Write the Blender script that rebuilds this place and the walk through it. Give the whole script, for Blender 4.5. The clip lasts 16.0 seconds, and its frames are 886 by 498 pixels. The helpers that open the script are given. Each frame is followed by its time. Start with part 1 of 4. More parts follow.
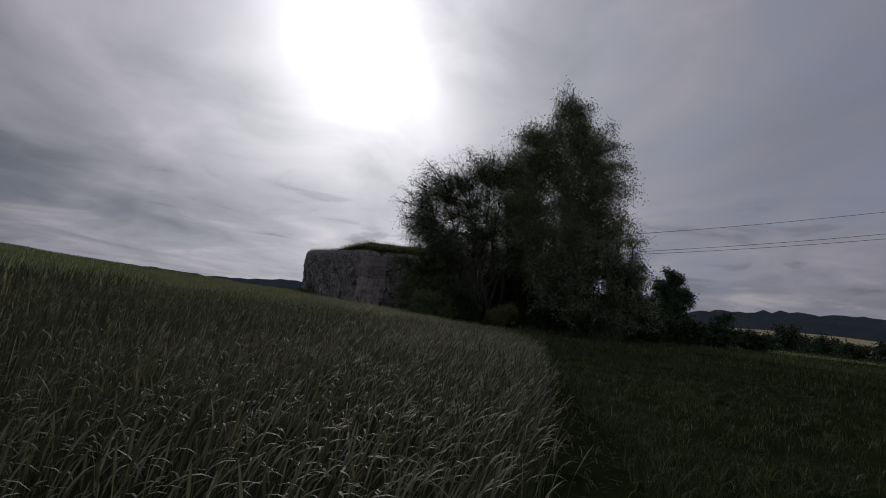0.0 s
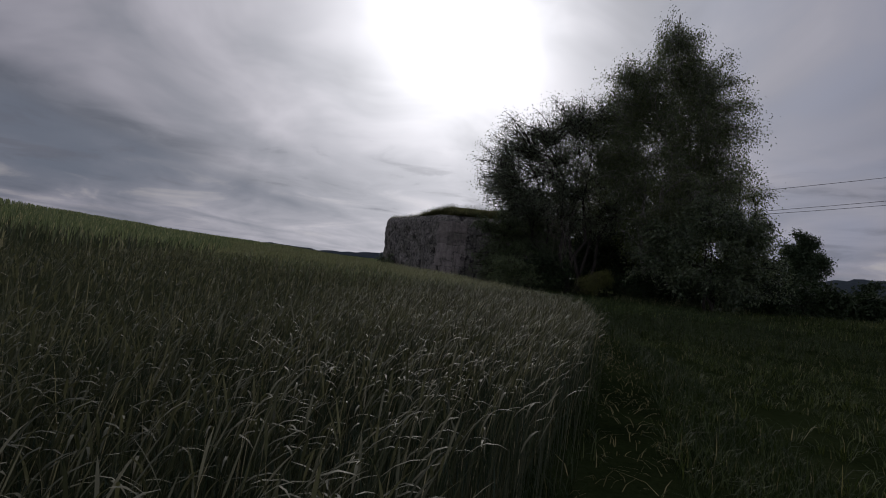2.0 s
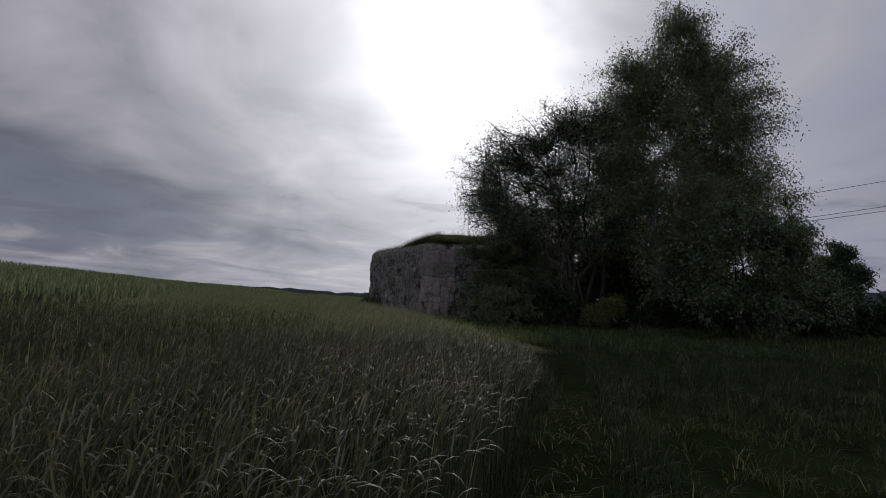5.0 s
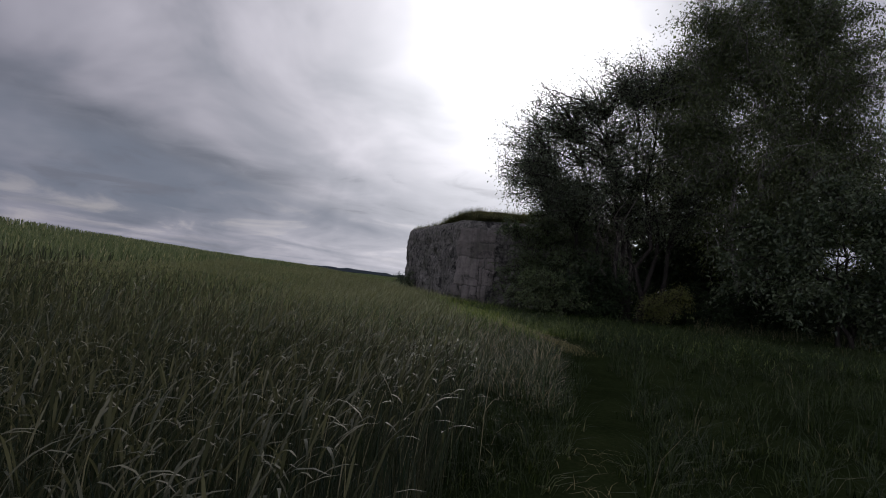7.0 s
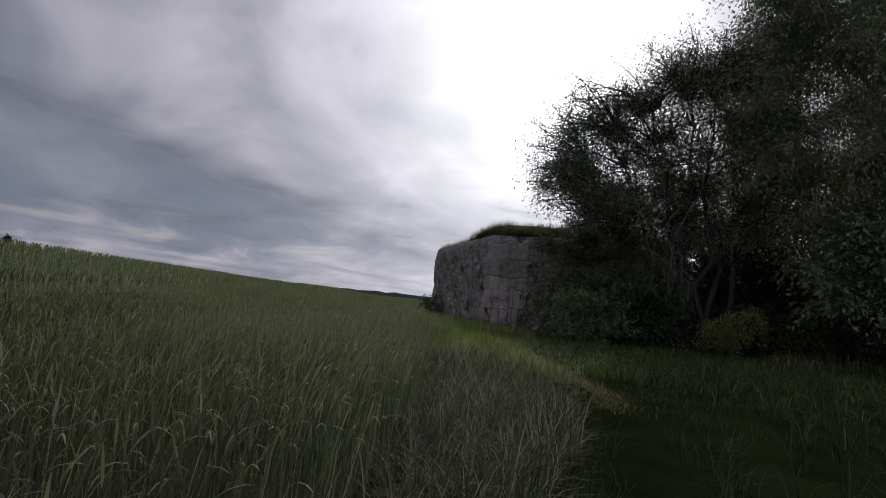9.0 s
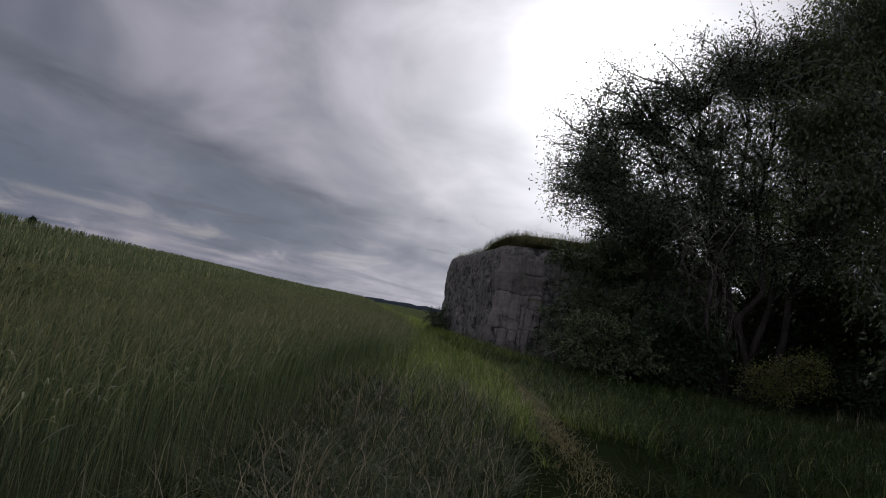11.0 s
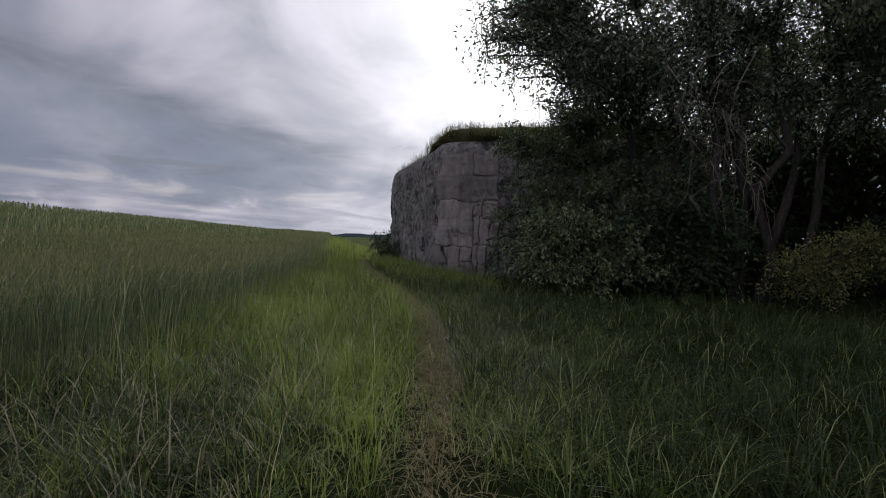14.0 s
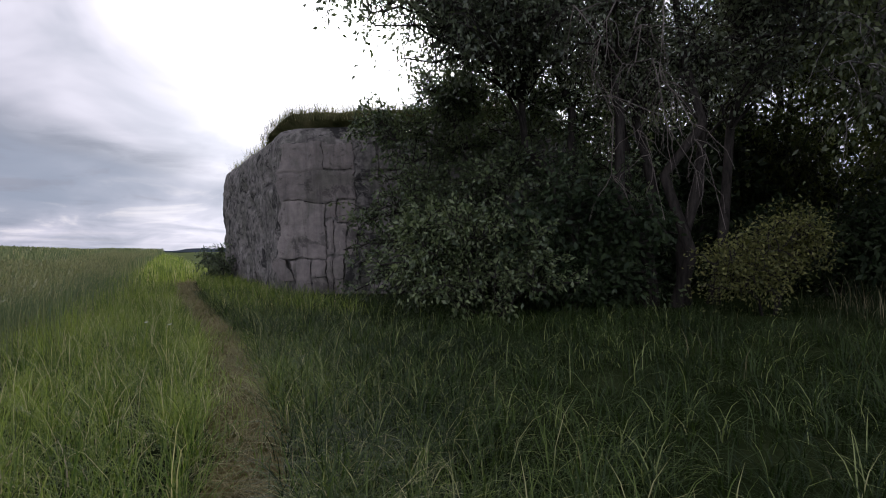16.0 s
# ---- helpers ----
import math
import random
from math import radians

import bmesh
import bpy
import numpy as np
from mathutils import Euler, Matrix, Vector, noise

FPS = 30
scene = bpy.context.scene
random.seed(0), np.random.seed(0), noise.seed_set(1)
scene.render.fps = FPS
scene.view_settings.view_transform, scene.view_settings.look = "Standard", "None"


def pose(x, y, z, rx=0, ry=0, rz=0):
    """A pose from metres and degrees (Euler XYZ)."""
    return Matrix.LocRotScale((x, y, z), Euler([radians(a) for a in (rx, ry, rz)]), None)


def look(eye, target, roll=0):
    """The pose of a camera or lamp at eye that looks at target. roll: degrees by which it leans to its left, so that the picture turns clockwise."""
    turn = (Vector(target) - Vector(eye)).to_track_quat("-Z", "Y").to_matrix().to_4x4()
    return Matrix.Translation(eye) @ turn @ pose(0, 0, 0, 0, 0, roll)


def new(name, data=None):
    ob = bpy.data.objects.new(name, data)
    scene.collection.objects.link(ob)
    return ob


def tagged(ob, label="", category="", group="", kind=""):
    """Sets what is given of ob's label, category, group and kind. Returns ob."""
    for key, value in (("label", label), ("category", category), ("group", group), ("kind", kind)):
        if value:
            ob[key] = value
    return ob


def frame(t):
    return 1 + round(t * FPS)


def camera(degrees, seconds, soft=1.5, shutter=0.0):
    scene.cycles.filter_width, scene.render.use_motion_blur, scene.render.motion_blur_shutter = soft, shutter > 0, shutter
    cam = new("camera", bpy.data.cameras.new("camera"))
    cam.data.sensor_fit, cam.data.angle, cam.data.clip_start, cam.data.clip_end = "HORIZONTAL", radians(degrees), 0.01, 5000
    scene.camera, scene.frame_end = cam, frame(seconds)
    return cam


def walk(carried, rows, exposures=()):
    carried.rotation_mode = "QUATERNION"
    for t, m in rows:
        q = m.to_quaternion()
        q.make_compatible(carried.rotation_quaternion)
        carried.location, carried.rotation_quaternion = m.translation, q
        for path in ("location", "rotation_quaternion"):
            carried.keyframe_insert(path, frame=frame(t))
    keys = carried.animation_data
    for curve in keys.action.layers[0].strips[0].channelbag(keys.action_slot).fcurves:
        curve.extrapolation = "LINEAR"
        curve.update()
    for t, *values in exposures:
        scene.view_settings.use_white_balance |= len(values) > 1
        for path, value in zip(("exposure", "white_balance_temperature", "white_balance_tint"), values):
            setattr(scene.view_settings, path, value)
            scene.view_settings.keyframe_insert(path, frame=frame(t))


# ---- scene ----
cam = camera(76.6, 16.0, soft=1.0)
METRES, EYE, TILT, LEAN, TURN = 27.0, 1.3, 5.4, -5.8, 0.0
ROWS = [
    (0.0, 0.0, 0.0, 0.0, -0.0, 0.0, -0.0),
    (0.5, 0.0126, 0.0315, -0.0046, 1.57, -1.07, -0.82),
    (1.0, 0.0238, 0.0635, -0.0097, 4.14, -4.02, -0.93),
    (1.5, 0.0351, 0.0943, -0.0142, 7.4, -3.0, 3.46),
    (2.0, 0.0406, 0.1242, -0.0198, 10.36, -2.78, 1.43),
    (2.5, 0.0474, 0.1554, -0.0216, 11.81, -1.28, 2.44),
    (3.0, 0.0533, 0.1842, -0.0248, 12.84, -1.15, 2.97),
    (3.5, 0.0582, 0.2158, -0.0271, 12.27, -1.35, 2.59),
    (4.0, 0.0656, 0.2454, -0.0308, 11.17, -0.01, 4.37),
    (6.5, 0.0871, 0.4038, -0.0504, 15.54, 1.32, 3.27),
    (7.0, 0.0858, 0.4349, -0.0555, 17.96, -0.07, 2.53),
    (7.5, 0.0857, 0.4665, -0.0581, 19.86, -2.08, 3.03),
    (8.0, 0.0852, 0.497, -0.0604, 22.09, -0.43, 3.56),
    (8.5, 0.0829, 0.5288, -0.0629, 22.29, 1.35, 3.96),
    (11.0, 0.0803, 0.6752, -0.0753, 25.99, 4.31, -1.18),
    (11.5, 0.0808, 0.7064, -0.0778, 25.81, 3.76, 0.22),
    (12.0, 0.0795, 0.7366, -0.0806, 25.16, 2.25, 0.25),
    (12.5, 0.0739, 0.7672, -0.0848, 27.85, 1.73, 0.42),
    (13.0, 0.0681, 0.7982, -0.0895, 33.73, 4.17, 2.09),
    (13.5, 0.061, 0.8279, -0.0924, 29.87, 0.2, 1.52),
    (14.0, 0.0528, 0.8569, -0.0918, 23.75, -3.34, 5.94),
    (14.5, 0.0444, 0.8874, -0.0916, 19.48, -6.95, 8.7),
    (15.0, 0.0334, 0.9167, -0.0919, 14.71, -1.9, 6.65),
    (15.5, 0.024, 0.9456, -0.0942, 11.14, -3.41, 8.43),
    (16.0, 0.0107, 0.9722, -0.0958, 8.88, -4.65, 8.39),
]
walk(cam, [(t, pose(0, 0, EYE, TILT, LEAN, TURN) @ pose(METRES * x, METRES * y, METRES * z, 90 + pitch, roll, yaw)) for t, x, y, z, yaw, pitch, roll in ROWS],
     [(0.0, -0.22), (2.0, -0.04), (4.0, 0.08), (6.5, 0.22), (8.5, 0.50), (11.0, 0.20), (12.5, 0.64), (14.0, 0.82), (15.0, 1.20), (16.0, 1.34)])

# ---- sky and sun ----
SUN_AZ, SUN_EL = -11.5, 23.0
SUN_DIR = Vector((math.sin(radians(SUN_AZ)) * math.cos(radians(SUN_EL)), math.cos(radians(SUN_AZ)) * math.cos(radians(SUN_EL)), math.sin(radians(SUN_EL))))


class Tree:
    """Small helper to write node trees."""

    def __init__(self, nt):
        self.nt = nt
        nt.nodes.clear()

    def add(self, kind, ins=(), **props):
        n = self.nt.nodes.new(kind)
        for k, v in props.items():
            setattr(n, k, v)
        for k, v in dict(ins).items():
            if isinstance(v, bpy.types.NodeSocket):
                self.nt.links.new(v, n.inputs[k])
            else:
                n.inputs[k].default_value = v
        return n

    def math(self, op, a, b=0.0, clamp=False):
        return self.add("ShaderNodeMath", {0: a, 1: b}, operation=op, use_clamp=clamp).outputs[0]

    def mix(self, f, a, b, mode="MIX"):
        n = self.add("ShaderNodeMix", {0: f, 6: a, 7: b}, data_type="RGBA", blend_type=mode)
        return n.outputs[2]

    def ramp(self, f, *stops):
        n = self.add("ShaderNodeValToRGB", {0: f})
        e = n.color_ramp.elements
        while len(e) < len(stops):
            e.new(0.5)
        for el, (p, c) in zip(e, stops):
            el.position, el.color = p, (*c, 1) if len(c) == 3 else c
        return n.outputs[0]

    def noise(self, vec, scale, detail=4.0, rough=0.55, dist=0.0):
        return self.add("ShaderNodeTexNoise", {"Vector": vec, "Scale": scale, "Detail": detail, "Roughness": rough, "Distortion": dist}).outputs[0]


def rgb(r, g, b):
    return (r, g, b, 1.0)


def build_sky():
    world = bpy.data.worlds.new("overcast_sky")
    scene.world = world
    world.use_nodes = True
    n = Tree(world.node_tree)
    sky = n.add("ShaderNodeTexSky", sky_type="NISHITA", sun_disc=False, sun_elevation=radians(SUN_EL), sun_rotation=radians(SUN_AZ), air_density=1.2, dust_density=2.0)
    way = n.add("ShaderNodeTexCoord").outputs["Generated"]
    sep = n.add("ShaderNodeSeparateXYZ", {0: way})
    x, y, z = sep.outputs
    up = n.math("MAXIMUM", z, 0.0)
    # clouds on a flat layer overhead, drawn out along the wind
    inv = n.math("DIVIDE", 1.0, n.math("ADD", up, 0.03))
    px, py = n.math("MULTIPLY", x, inv), n.math("MULTIPLY", y, inv)
    flat = n.add("ShaderNodeCombineXYZ", {0: px, 1: py, 2: 0.0}).outputs[0]
    turned = n.add("ShaderNodeMapping", {"Vector": flat, "Rotation": (0, 0, radians(-6))}).outputs[0]
    streak = n.add("ShaderNodeMapping", {"Vector": turned, "Scale": (0.50, 0.17, 1.0), "Location": (2.3, 0.4, 0.0)}).outputs[0]
    big = n.noise(streak, 0.8, 4.0, 0.45, 0.7)
    soft = n.noise(n.add("ShaderNodeMapping", {"Vector": way, "Scale": (3.0, 3.0, 5.0), "Location": (4.1, 0.2, 1.0)}).outputs[0], 1.3, 4.0, 0.5, 0.5)
    bank = n.noise(n.add("ShaderNodeMapping", {"Vector": way, "Scale": (5.0, 5.0, 21.0), "Location": (0.7, 1.9, 0.0)}).outputs[0], 1.4, 6.0, 0.55, 0.5)
    low = n.math("SUBTRACT", 1.0, n.math("MULTIPLY", up, 4.2), clamp=True)
    body = n.math("ADD", n.math("MULTIPLY", big, 0.5), n.math("MULTIPLY", soft, 0.5))
    body = n.math("ADD", n.math("MULTIPLY", body, n.math("SUBTRACT", 1.0, n.math("MULTIPLY", low, 0.5))), n.math("MULTIPLY", bank, n.math("MULTIPLY", low, 0.5)))
    high = n.math("MULTIPLY", up, 0.20)
    body = n.math("ADD", n.math("MULTIPLY", n.math("SUBTRACT", body, 0.5), 1.25), n.math("ADD", high, 0.50))
    cloud = n.ramp(body, (0.38, (0.080, 0.092, 0.128)), (0.47, (0.122, 0.130, 0.172)), (0.56, (0.178, 0.176, 0.222)), (0.70, (0.260, 0.250, 0.304)))
    dot = n.add("ShaderNodeVectorMath", {0: way, 1: tuple(SUN_DIR)}, operation="DOT_PRODUCT").outputs["Value"]
    blue = n.ramp(n.noise(flat, 0.55, 3.0, 0.5, 0.2), (0.54, (0, 0, 0)), (0.68, (0.35, 0.35, 0.35)))
    airy = n.mix(1.0, sky.outputs[0], rgb(0.05, 0.05, 0.05), "MULTIPLY")
    clear = n.math("MULTIPLY", blue, n.ramp(dot, (0.0, (1, 1, 1)), (0.86, (0, 0, 0))))
    base = n.mix(clear, cloud, airy)
    # clouds opposite the sun, out of view, brightened as added fill on facing sides
    lit = n.math("ADD", 1.0, n.math("MULTIPLY", n.ramp(n.math("MULTIPLY", dot, -1.0), (0.0, (0, 0, 0)), (0.8, (1, 1, 1))), 1.8))
    base = n.mix(1.0, base, n.add("ShaderNodeCombineXYZ", {0: lit, 1: lit, 2: lit}).outputs[0], "MULTIPLY")
    # thin blue haze between the clouds in the north-east
    haze = n.math("MULTIPLY", n.ramp(x, (0.10, (0, 0, 0)), (0.34, (1, 1, 1))), n.ramp(soft, (0.40, (0.75, 0.75, 0.75)), (0.62, (0.1, 0.1, 0.1))))
    base = n.mix(haze, base, rgb(0.215, 0.235, 0.330))
    # the edge of a heavy bank of cloud in the west: a dark roll with a blue-grey sheet below it
    wave = n.math("MULTIPLY", n.math("SUBTRACT", big, 0.5), 0.55)
    off = n.math("ADD", n.math("ADD", n.math("ADD", px, 3.0), n.math("MULTIPLY", py, 0.085)), wave)
    sheet = n.math("MULTIPLY", n.ramp(n.math("MULTIPLY", n.math("ADD", off, 2.0), 0.25), (0.42, (1, 1, 1)), (0.60, (0, 0, 0))), n.ramp(up, (0.045, (0, 0, 0)), (0.085, (1, 1, 1)), (0.30, (0.75, 0.75, 0.75))))
    front = n.ramp(y, (0.0, (0, 0, 0)), (0.25, (1, 1, 1)))
    heavy = n.math("MULTIPLY", n.math("MULTIPLY", sheet, front), n.ramp(soft, (0.38, (0.95, 0.95, 0.95)), (0.66, (0.45, 0.45, 0.45))))
    base = n.mix(heavy, base, rgb(0.112, 0.130, 0.172))
    roll = n.math("EXPONENT", n.math("MULTIPLY", n.math("POWER", n.math("ABSOLUTE", n.math("DIVIDE", off, 0.36)), 2.0), -1.0))
    roll = n.math("MULTIPLY", n.math("MULTIPLY", roll, front), n.ramp(bank, (0.36, (0.95, 0.95, 0.95)), (0.64, (0.5, 0.5, 0.5))))
    roll = n.math("MULTIPLY", roll, n.ramp(up, (0.09, (0, 0, 0)), (0.16, (1, 1, 1))))
    base = n.mix(roll, base, rgb(0.088, 0.098, 0.128))
    # dark ragged wisps low under the sun
    wisp = n.math("MULTIPLY", n.ramp(bank, (0.34, (0.6, 0.6, 0.6)), (0.43, (0, 0, 0))), n.ramp(up, (0.04, (0, 0, 0)), (0.09, (1, 1, 1)), (0.22, (0, 0, 0))))
    base = n.mix(wisp, base, rgb(0.10, 0.105, 0.135))
    # bright broken edges of cloud low over the land
    rim = n.math("MULTIPLY", n.ramp(bank, (0.54, (0, 0, 0)), (0.66, (0.55, 0.55, 0.55))), n.ramp(up, (0.015, (0.2, 0.2, 0.2)), (0.05, (1, 1, 1)), (0.13, (0, 0, 0))))
    base = n.mix(rim, base, rgb(0.33, 0.305, 0.30))
    # thin cloud lit through by the sun
    ang = n.math("ARCCOSINE", n.math("MINIMUM", dot, 1.0))
    core = n.math("MULTIPLY", n.math("EXPONENT", n.math("MULTIPLY", n.math("POWER", n.math("DIVIDE", ang, radians(7.0)), 1.5), -1.0)), 0.8)
    halo = n.math("MULTIPLY", n.math("EXPONENT", n.math("DIVIDE", ang, radians(-12.0))), 1.36)
    veil = n.math("MULTIPLY", n.math("ADD", 0.10, n.math("MULTIPLY", body, 1.65)), n.math("SUBTRACT", 1.0, n.math("MULTIPLY", n.math("MAXIMUM", n.math("MAXIMUM", heavy, roll), wisp), 0.7)))
    # the light spreads low over the land below the sun
    under = Vector((math.sin(radians(-4)), math.cos(radians(-4)), 0.12)).normalized()
    low_dot = n.add("ShaderNodeVectorMath", {0: way, 1: tuple(under)}, operation="DOT_PRODUCT").outputs["Value"]
    low_ang = n.math("ARCCOSINE", n.math("MINIMUM", low_dot, 1.0))
    spread = n.math("MULTIPLY", n.math("EXPONENT", n.math("DIVIDE", low_ang, radians(-17.0))), 0.24)
    glow = n.math("ADD", core, n.math("MULTIPLY", n.math("ADD", halo, spread), veil))
    glowc = n.mix(1.0, rgb(1.0, 0.985, 1.01), n.add("ShaderNodeCombineXYZ", {0: glow, 1: glow, 2: glow}).outputs[0], "MULTIPLY")
    total = n.mix(1.0, base, glowc, "ADD")
    bg = n.add("ShaderNodeBackground", {0: total, 1: 1.0})
    n.add("ShaderNodeOutputWorld", {0: bg.outputs[0]})


build_sky()
sun = new("sun", bpy.data.lights.new("sun", "SUN"))
sun.data.energy, sun.data.angle, sun.data.color = 0.6, radians(10), (1.0, 0.95, 0.88)
sun.matrix_world = look(SUN_DIR * 60, (0, 0, 0))


# ---- materials ----
def material(name):
    m = bpy.data.materials.new(name)
    m.use_nodes = True
    return m, Tree(m.node_tree)


def finish(n, shader, bump=None, strength=0.3, distance=0.02):
    if bump is not None:
        b = n.add("ShaderNodeBump", {"Height": bump, "Strength": strength, "Distance": distance})
        n.nt.links.new(b.outputs[0], shader.inputs["Normal"])
    n.add("ShaderNodeOutputMaterial", {0: shader.outputs[0]})


def leafy(name, dark, light, through_light=0.35, rough=0.5, patch=0.35, tip=None, gloss=0.25):
    """Thin leaves and blades: varied blade by blade and in broad patches, part of the light passing through."""
    m, n = material(name)
    geo = n.add("ShaderNodeNewGeometry")
    rnd = geo.outputs["Random Per Island"]
    pos = geo.outputs["Position"]
    broad = n.noise(pos, 0.6, 3.0)
    f = n.math("ADD", n.math("MULTIPLY", rnd, 0.75), n.math("MULTIPLY", n.math("SUBTRACT", broad, 0.5), patch * 3), clamp=True)
    col = n.mix(f, rgb(*dark), rgb(*light))
    if tip:
        yes = n.math("GREATER_THAN", n.math("FRACT", n.math("MULTIPLY", rnd, 37.0)), 1 - tip[3])
        col = n.mix(yes, col, rgb(*tip[:3]))
    p = n.add("ShaderNodeBsdfPrincipled", {"Base Color": col, "Roughness": rough, "Specular IOR Level": gloss})
    t = n.add("ShaderNodeBsdfTranslucent", {"Color": n.mix(1.0, col, rgb(1.15, 1.2, 0.75), "MULTIPLY")})
    s = n.add("ShaderNodeMixShader", {0: through_light, 1: p.outputs[0], 2: t.outputs[0]})
    n.add("ShaderNodeOutputMaterial", {0: s.outputs[0]})
    return m


def earthy(name, cols, scale=2.0, fine=30.0, rough=0.9, bump=0.6, dist=0.03):
    m, n = material(name)
    pos = n.add("ShaderNodeTexCoord").outputs["Object"]
    a = n.noise(pos, scale, 5.0, 0.6, 0.3)
    b = n.noise(pos, fine, 5.0, 0.65)
    f = n.math("ADD", n.math("MULTIPLY", a, 0.6), n.math("MULTIPLY", b, 0.4))
    k = len(cols)
    col = n.ramp(f, *[(0.34 + 0.32 * i / (k - 1), c) for i, c in enumerate(cols)])
    p = n.add("ShaderNodeBsdfDiffuse", {"Color": col, "Roughness": rough})
    finish(n, p, b, bump, dist)
    return m


def concrete(name, light, dark, stain, scabs):
    m, n = material(name)
    pos = n.add("ShaderNodeTexCoord").outputs["Object"]
    tint = n.add("ShaderNodeObjectInfo").outputs["Random"]
    big = n.noise(pos, 0.9, 5.0, 0.6, 0.5)
    mid = n.noise(pos, 5.0, 6.0, 0.65, 0.2)
    grit = n.noise(pos, 60.0, 3.0, 0.7)
    run = n.noise(n.add("ShaderNodeMapping", {"Vector": pos, "Scale": (5.0, 5.0, 0.45)}).outputs[0], 1.0, 5.0, 0.6)
    col = n.mix(n.ramp(mid, (0.32, (0, 0, 0)), (0.68, (1, 1, 1))), rgb(*dark), rgb(*light))
    col = n.mix(n.ramp(run, (0.5, (0, 0, 0)), (0.72, (0.75, 0.75, 0.75))), col, rgb(*stain))
    col = n.mix(n.ramp(big, (0.5, (0, 0, 0)), (0.7, (0.6, 0.6, 0.6))), col, rgb(0.085, 0.092, 0.065))
    scab = n.noise(pos, 1.9, 7.0, 0.72, 0.6)
    col = n.mix(n.ramp(scab, (0.54, (0, 0, 0)), (0.60, (scabs, scabs, scabs))), col, rgb(0.026, 0.026, 0.025))
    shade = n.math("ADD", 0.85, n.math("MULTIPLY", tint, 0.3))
    col = n.mix(1.0, col, n.add("ShaderNodeCombineXYZ", {0: shade, 1: shade, 2: shade}).outputs[0], "MULTIPLY")
    p = n.add("ShaderNodeBsdfPrincipled", {"Base Color": col, "Roughness": 0.92, "Specular IOR Level": 0.2})
    h = n.math("ADD", n.math("MULTIPLY", mid, 0.7), n.math("MULTIPLY", grit, 0.3))
    finish(n, p, h, 0.9, 0.06)
    return m


def barky(name, light, dark):
    m, n = material(name)
    pos = n.add("ShaderNodeTexCoord").outputs["Object"]
    a = n.noise(n.add("ShaderNodeMapping", {"Vector": pos, "Scale": (14, 14, 3)}).outputs[0], 1.0, 5.0, 0.65)
    col = n.mix(n.ramp(a, (0.35, (0, 0, 0)), (0.65, (1, 1, 1))), rgb(*dark), rgb(*light))
    p = n.add("ShaderNodeBsdfPrincipled", {"Base Color": col, "Roughness": 0.9, "Specular IOR Level": 0.2})
    finish(n, p, a, 0.8, 0.02)
    return m


RYE = leafy("rye_stalks", (0.030, 0.040, 0.022), (0.112, 0.118, 0.072), 0.2, 0.6, 0.35, (0.30, 0.27, 0.175, 0.08))
RYE_LEAF = leafy("rye_leaves", (0.016, 0.030, 0.018), (0.056, 0.078, 0.044), 0.25, 0.6, 0.35)
RYE_EAR = leafy("rye_ears", (0.056, 0.062, 0.037), (0.215, 0.207, 0.134), 0.2, 0.55, 0.3)
PALE_RYE = leafy("pale_rye_stalks", (0.085, 0.115, 0.060), (0.27, 0.295, 0.170), 0.3, 0.6, 0.35, (0.38, 0.35, 0.22, 0.06))
PALE_RYE_LEAF = leafy("pale_rye_leaves", (0.040, 0.074, 0.040), (0.125, 0.175, 0.090), 0.3, 0.6, 0.35)
PALE_RYE_EAR = leafy("pale_rye_ears", (0.13, 0.142, 0.080), (0.36, 0.35, 0.22), 0.25, 0.6, 0.3)
GRASS = leafy("meadow_grass_blades", (0.014, 0.026, 0.007), (0.056, 0.078, 0.022), 0.2, 0.6, 0.5, (0.14, 0.13, 0.065, 0.03))
OPEN_GRASS = leafy("open_meadow_blades", (0.022, 0.036, 0.010), (0.095, 0.118, 0.034), 0.25, 0.6, 0.5, (0.22, 0.20, 0.10, 0.05))
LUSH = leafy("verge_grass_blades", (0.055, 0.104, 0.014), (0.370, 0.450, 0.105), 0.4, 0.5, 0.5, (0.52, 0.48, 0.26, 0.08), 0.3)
# darker copy of the verge grass: tree shade is put into the colour
SHADE_TINTED = leafy("shade_tinted_grass_blades", (0.011, 0.026, 0.005), (0.064, 0.102, 0.021), 0.3, 0.5, 0.5, (0.25, 0.29, 0.11, 0.09), 0.3)
PATHSIDE = leafy("pathside_grass_blades", (0.022, 0.048, 0.009), (0.155, 0.215, 0.050), 0.35, 0.5, 0.5, (0.34, 0.34, 0.16, 0.10), 0.3)
WEED = leafy("mixed_weeds", (0.018, 0.036, 0.012), (0.115, 0.140, 0.060), 0.25, 0.5, 0.5, (0.36, 0.31, 0.20, 0.16), 0.25)
ROOF_GRASS = leafy("dry_roof_grass", (0.040, 0.050, 0.022), (0.19, 0.185, 0.085), 0.3, 0.6, 0.4, (0.34, 0.31, 0.18, 0.10))
STRAW = leafy("dry_straw", (0.12, 0.108, 0.042), (0.38, 0.33, 0.16), 0.15, 0.7, 0.3)
WILLOW_LEAF = leafy("willow_leaves", (0.050, 0.068, 0.042), (0.175, 0.205, 0.125), 0.30, 0.40, 0.3, None, 0.5)
BIRCH_LEAF = leafy("birch_leaves", (0.052, 0.074, 0.034), (0.180, 0.215, 0.092), 0.34, 0.40, 0.3, None, 0.5)
BUSH_LEAF = leafy("bush_leaves", (0.034, 0.056, 0.024), (0.160, 0.205, 0.095), 0.25, 0.4, 0.4, None, 0.45)
SPRAY_LEAF = leafy("goat_willow_leaves", (0.042, 0.068, 0.028), (0.260, 0.315, 0.150), 0.28, 0.36, 0.3, None, 0.45)
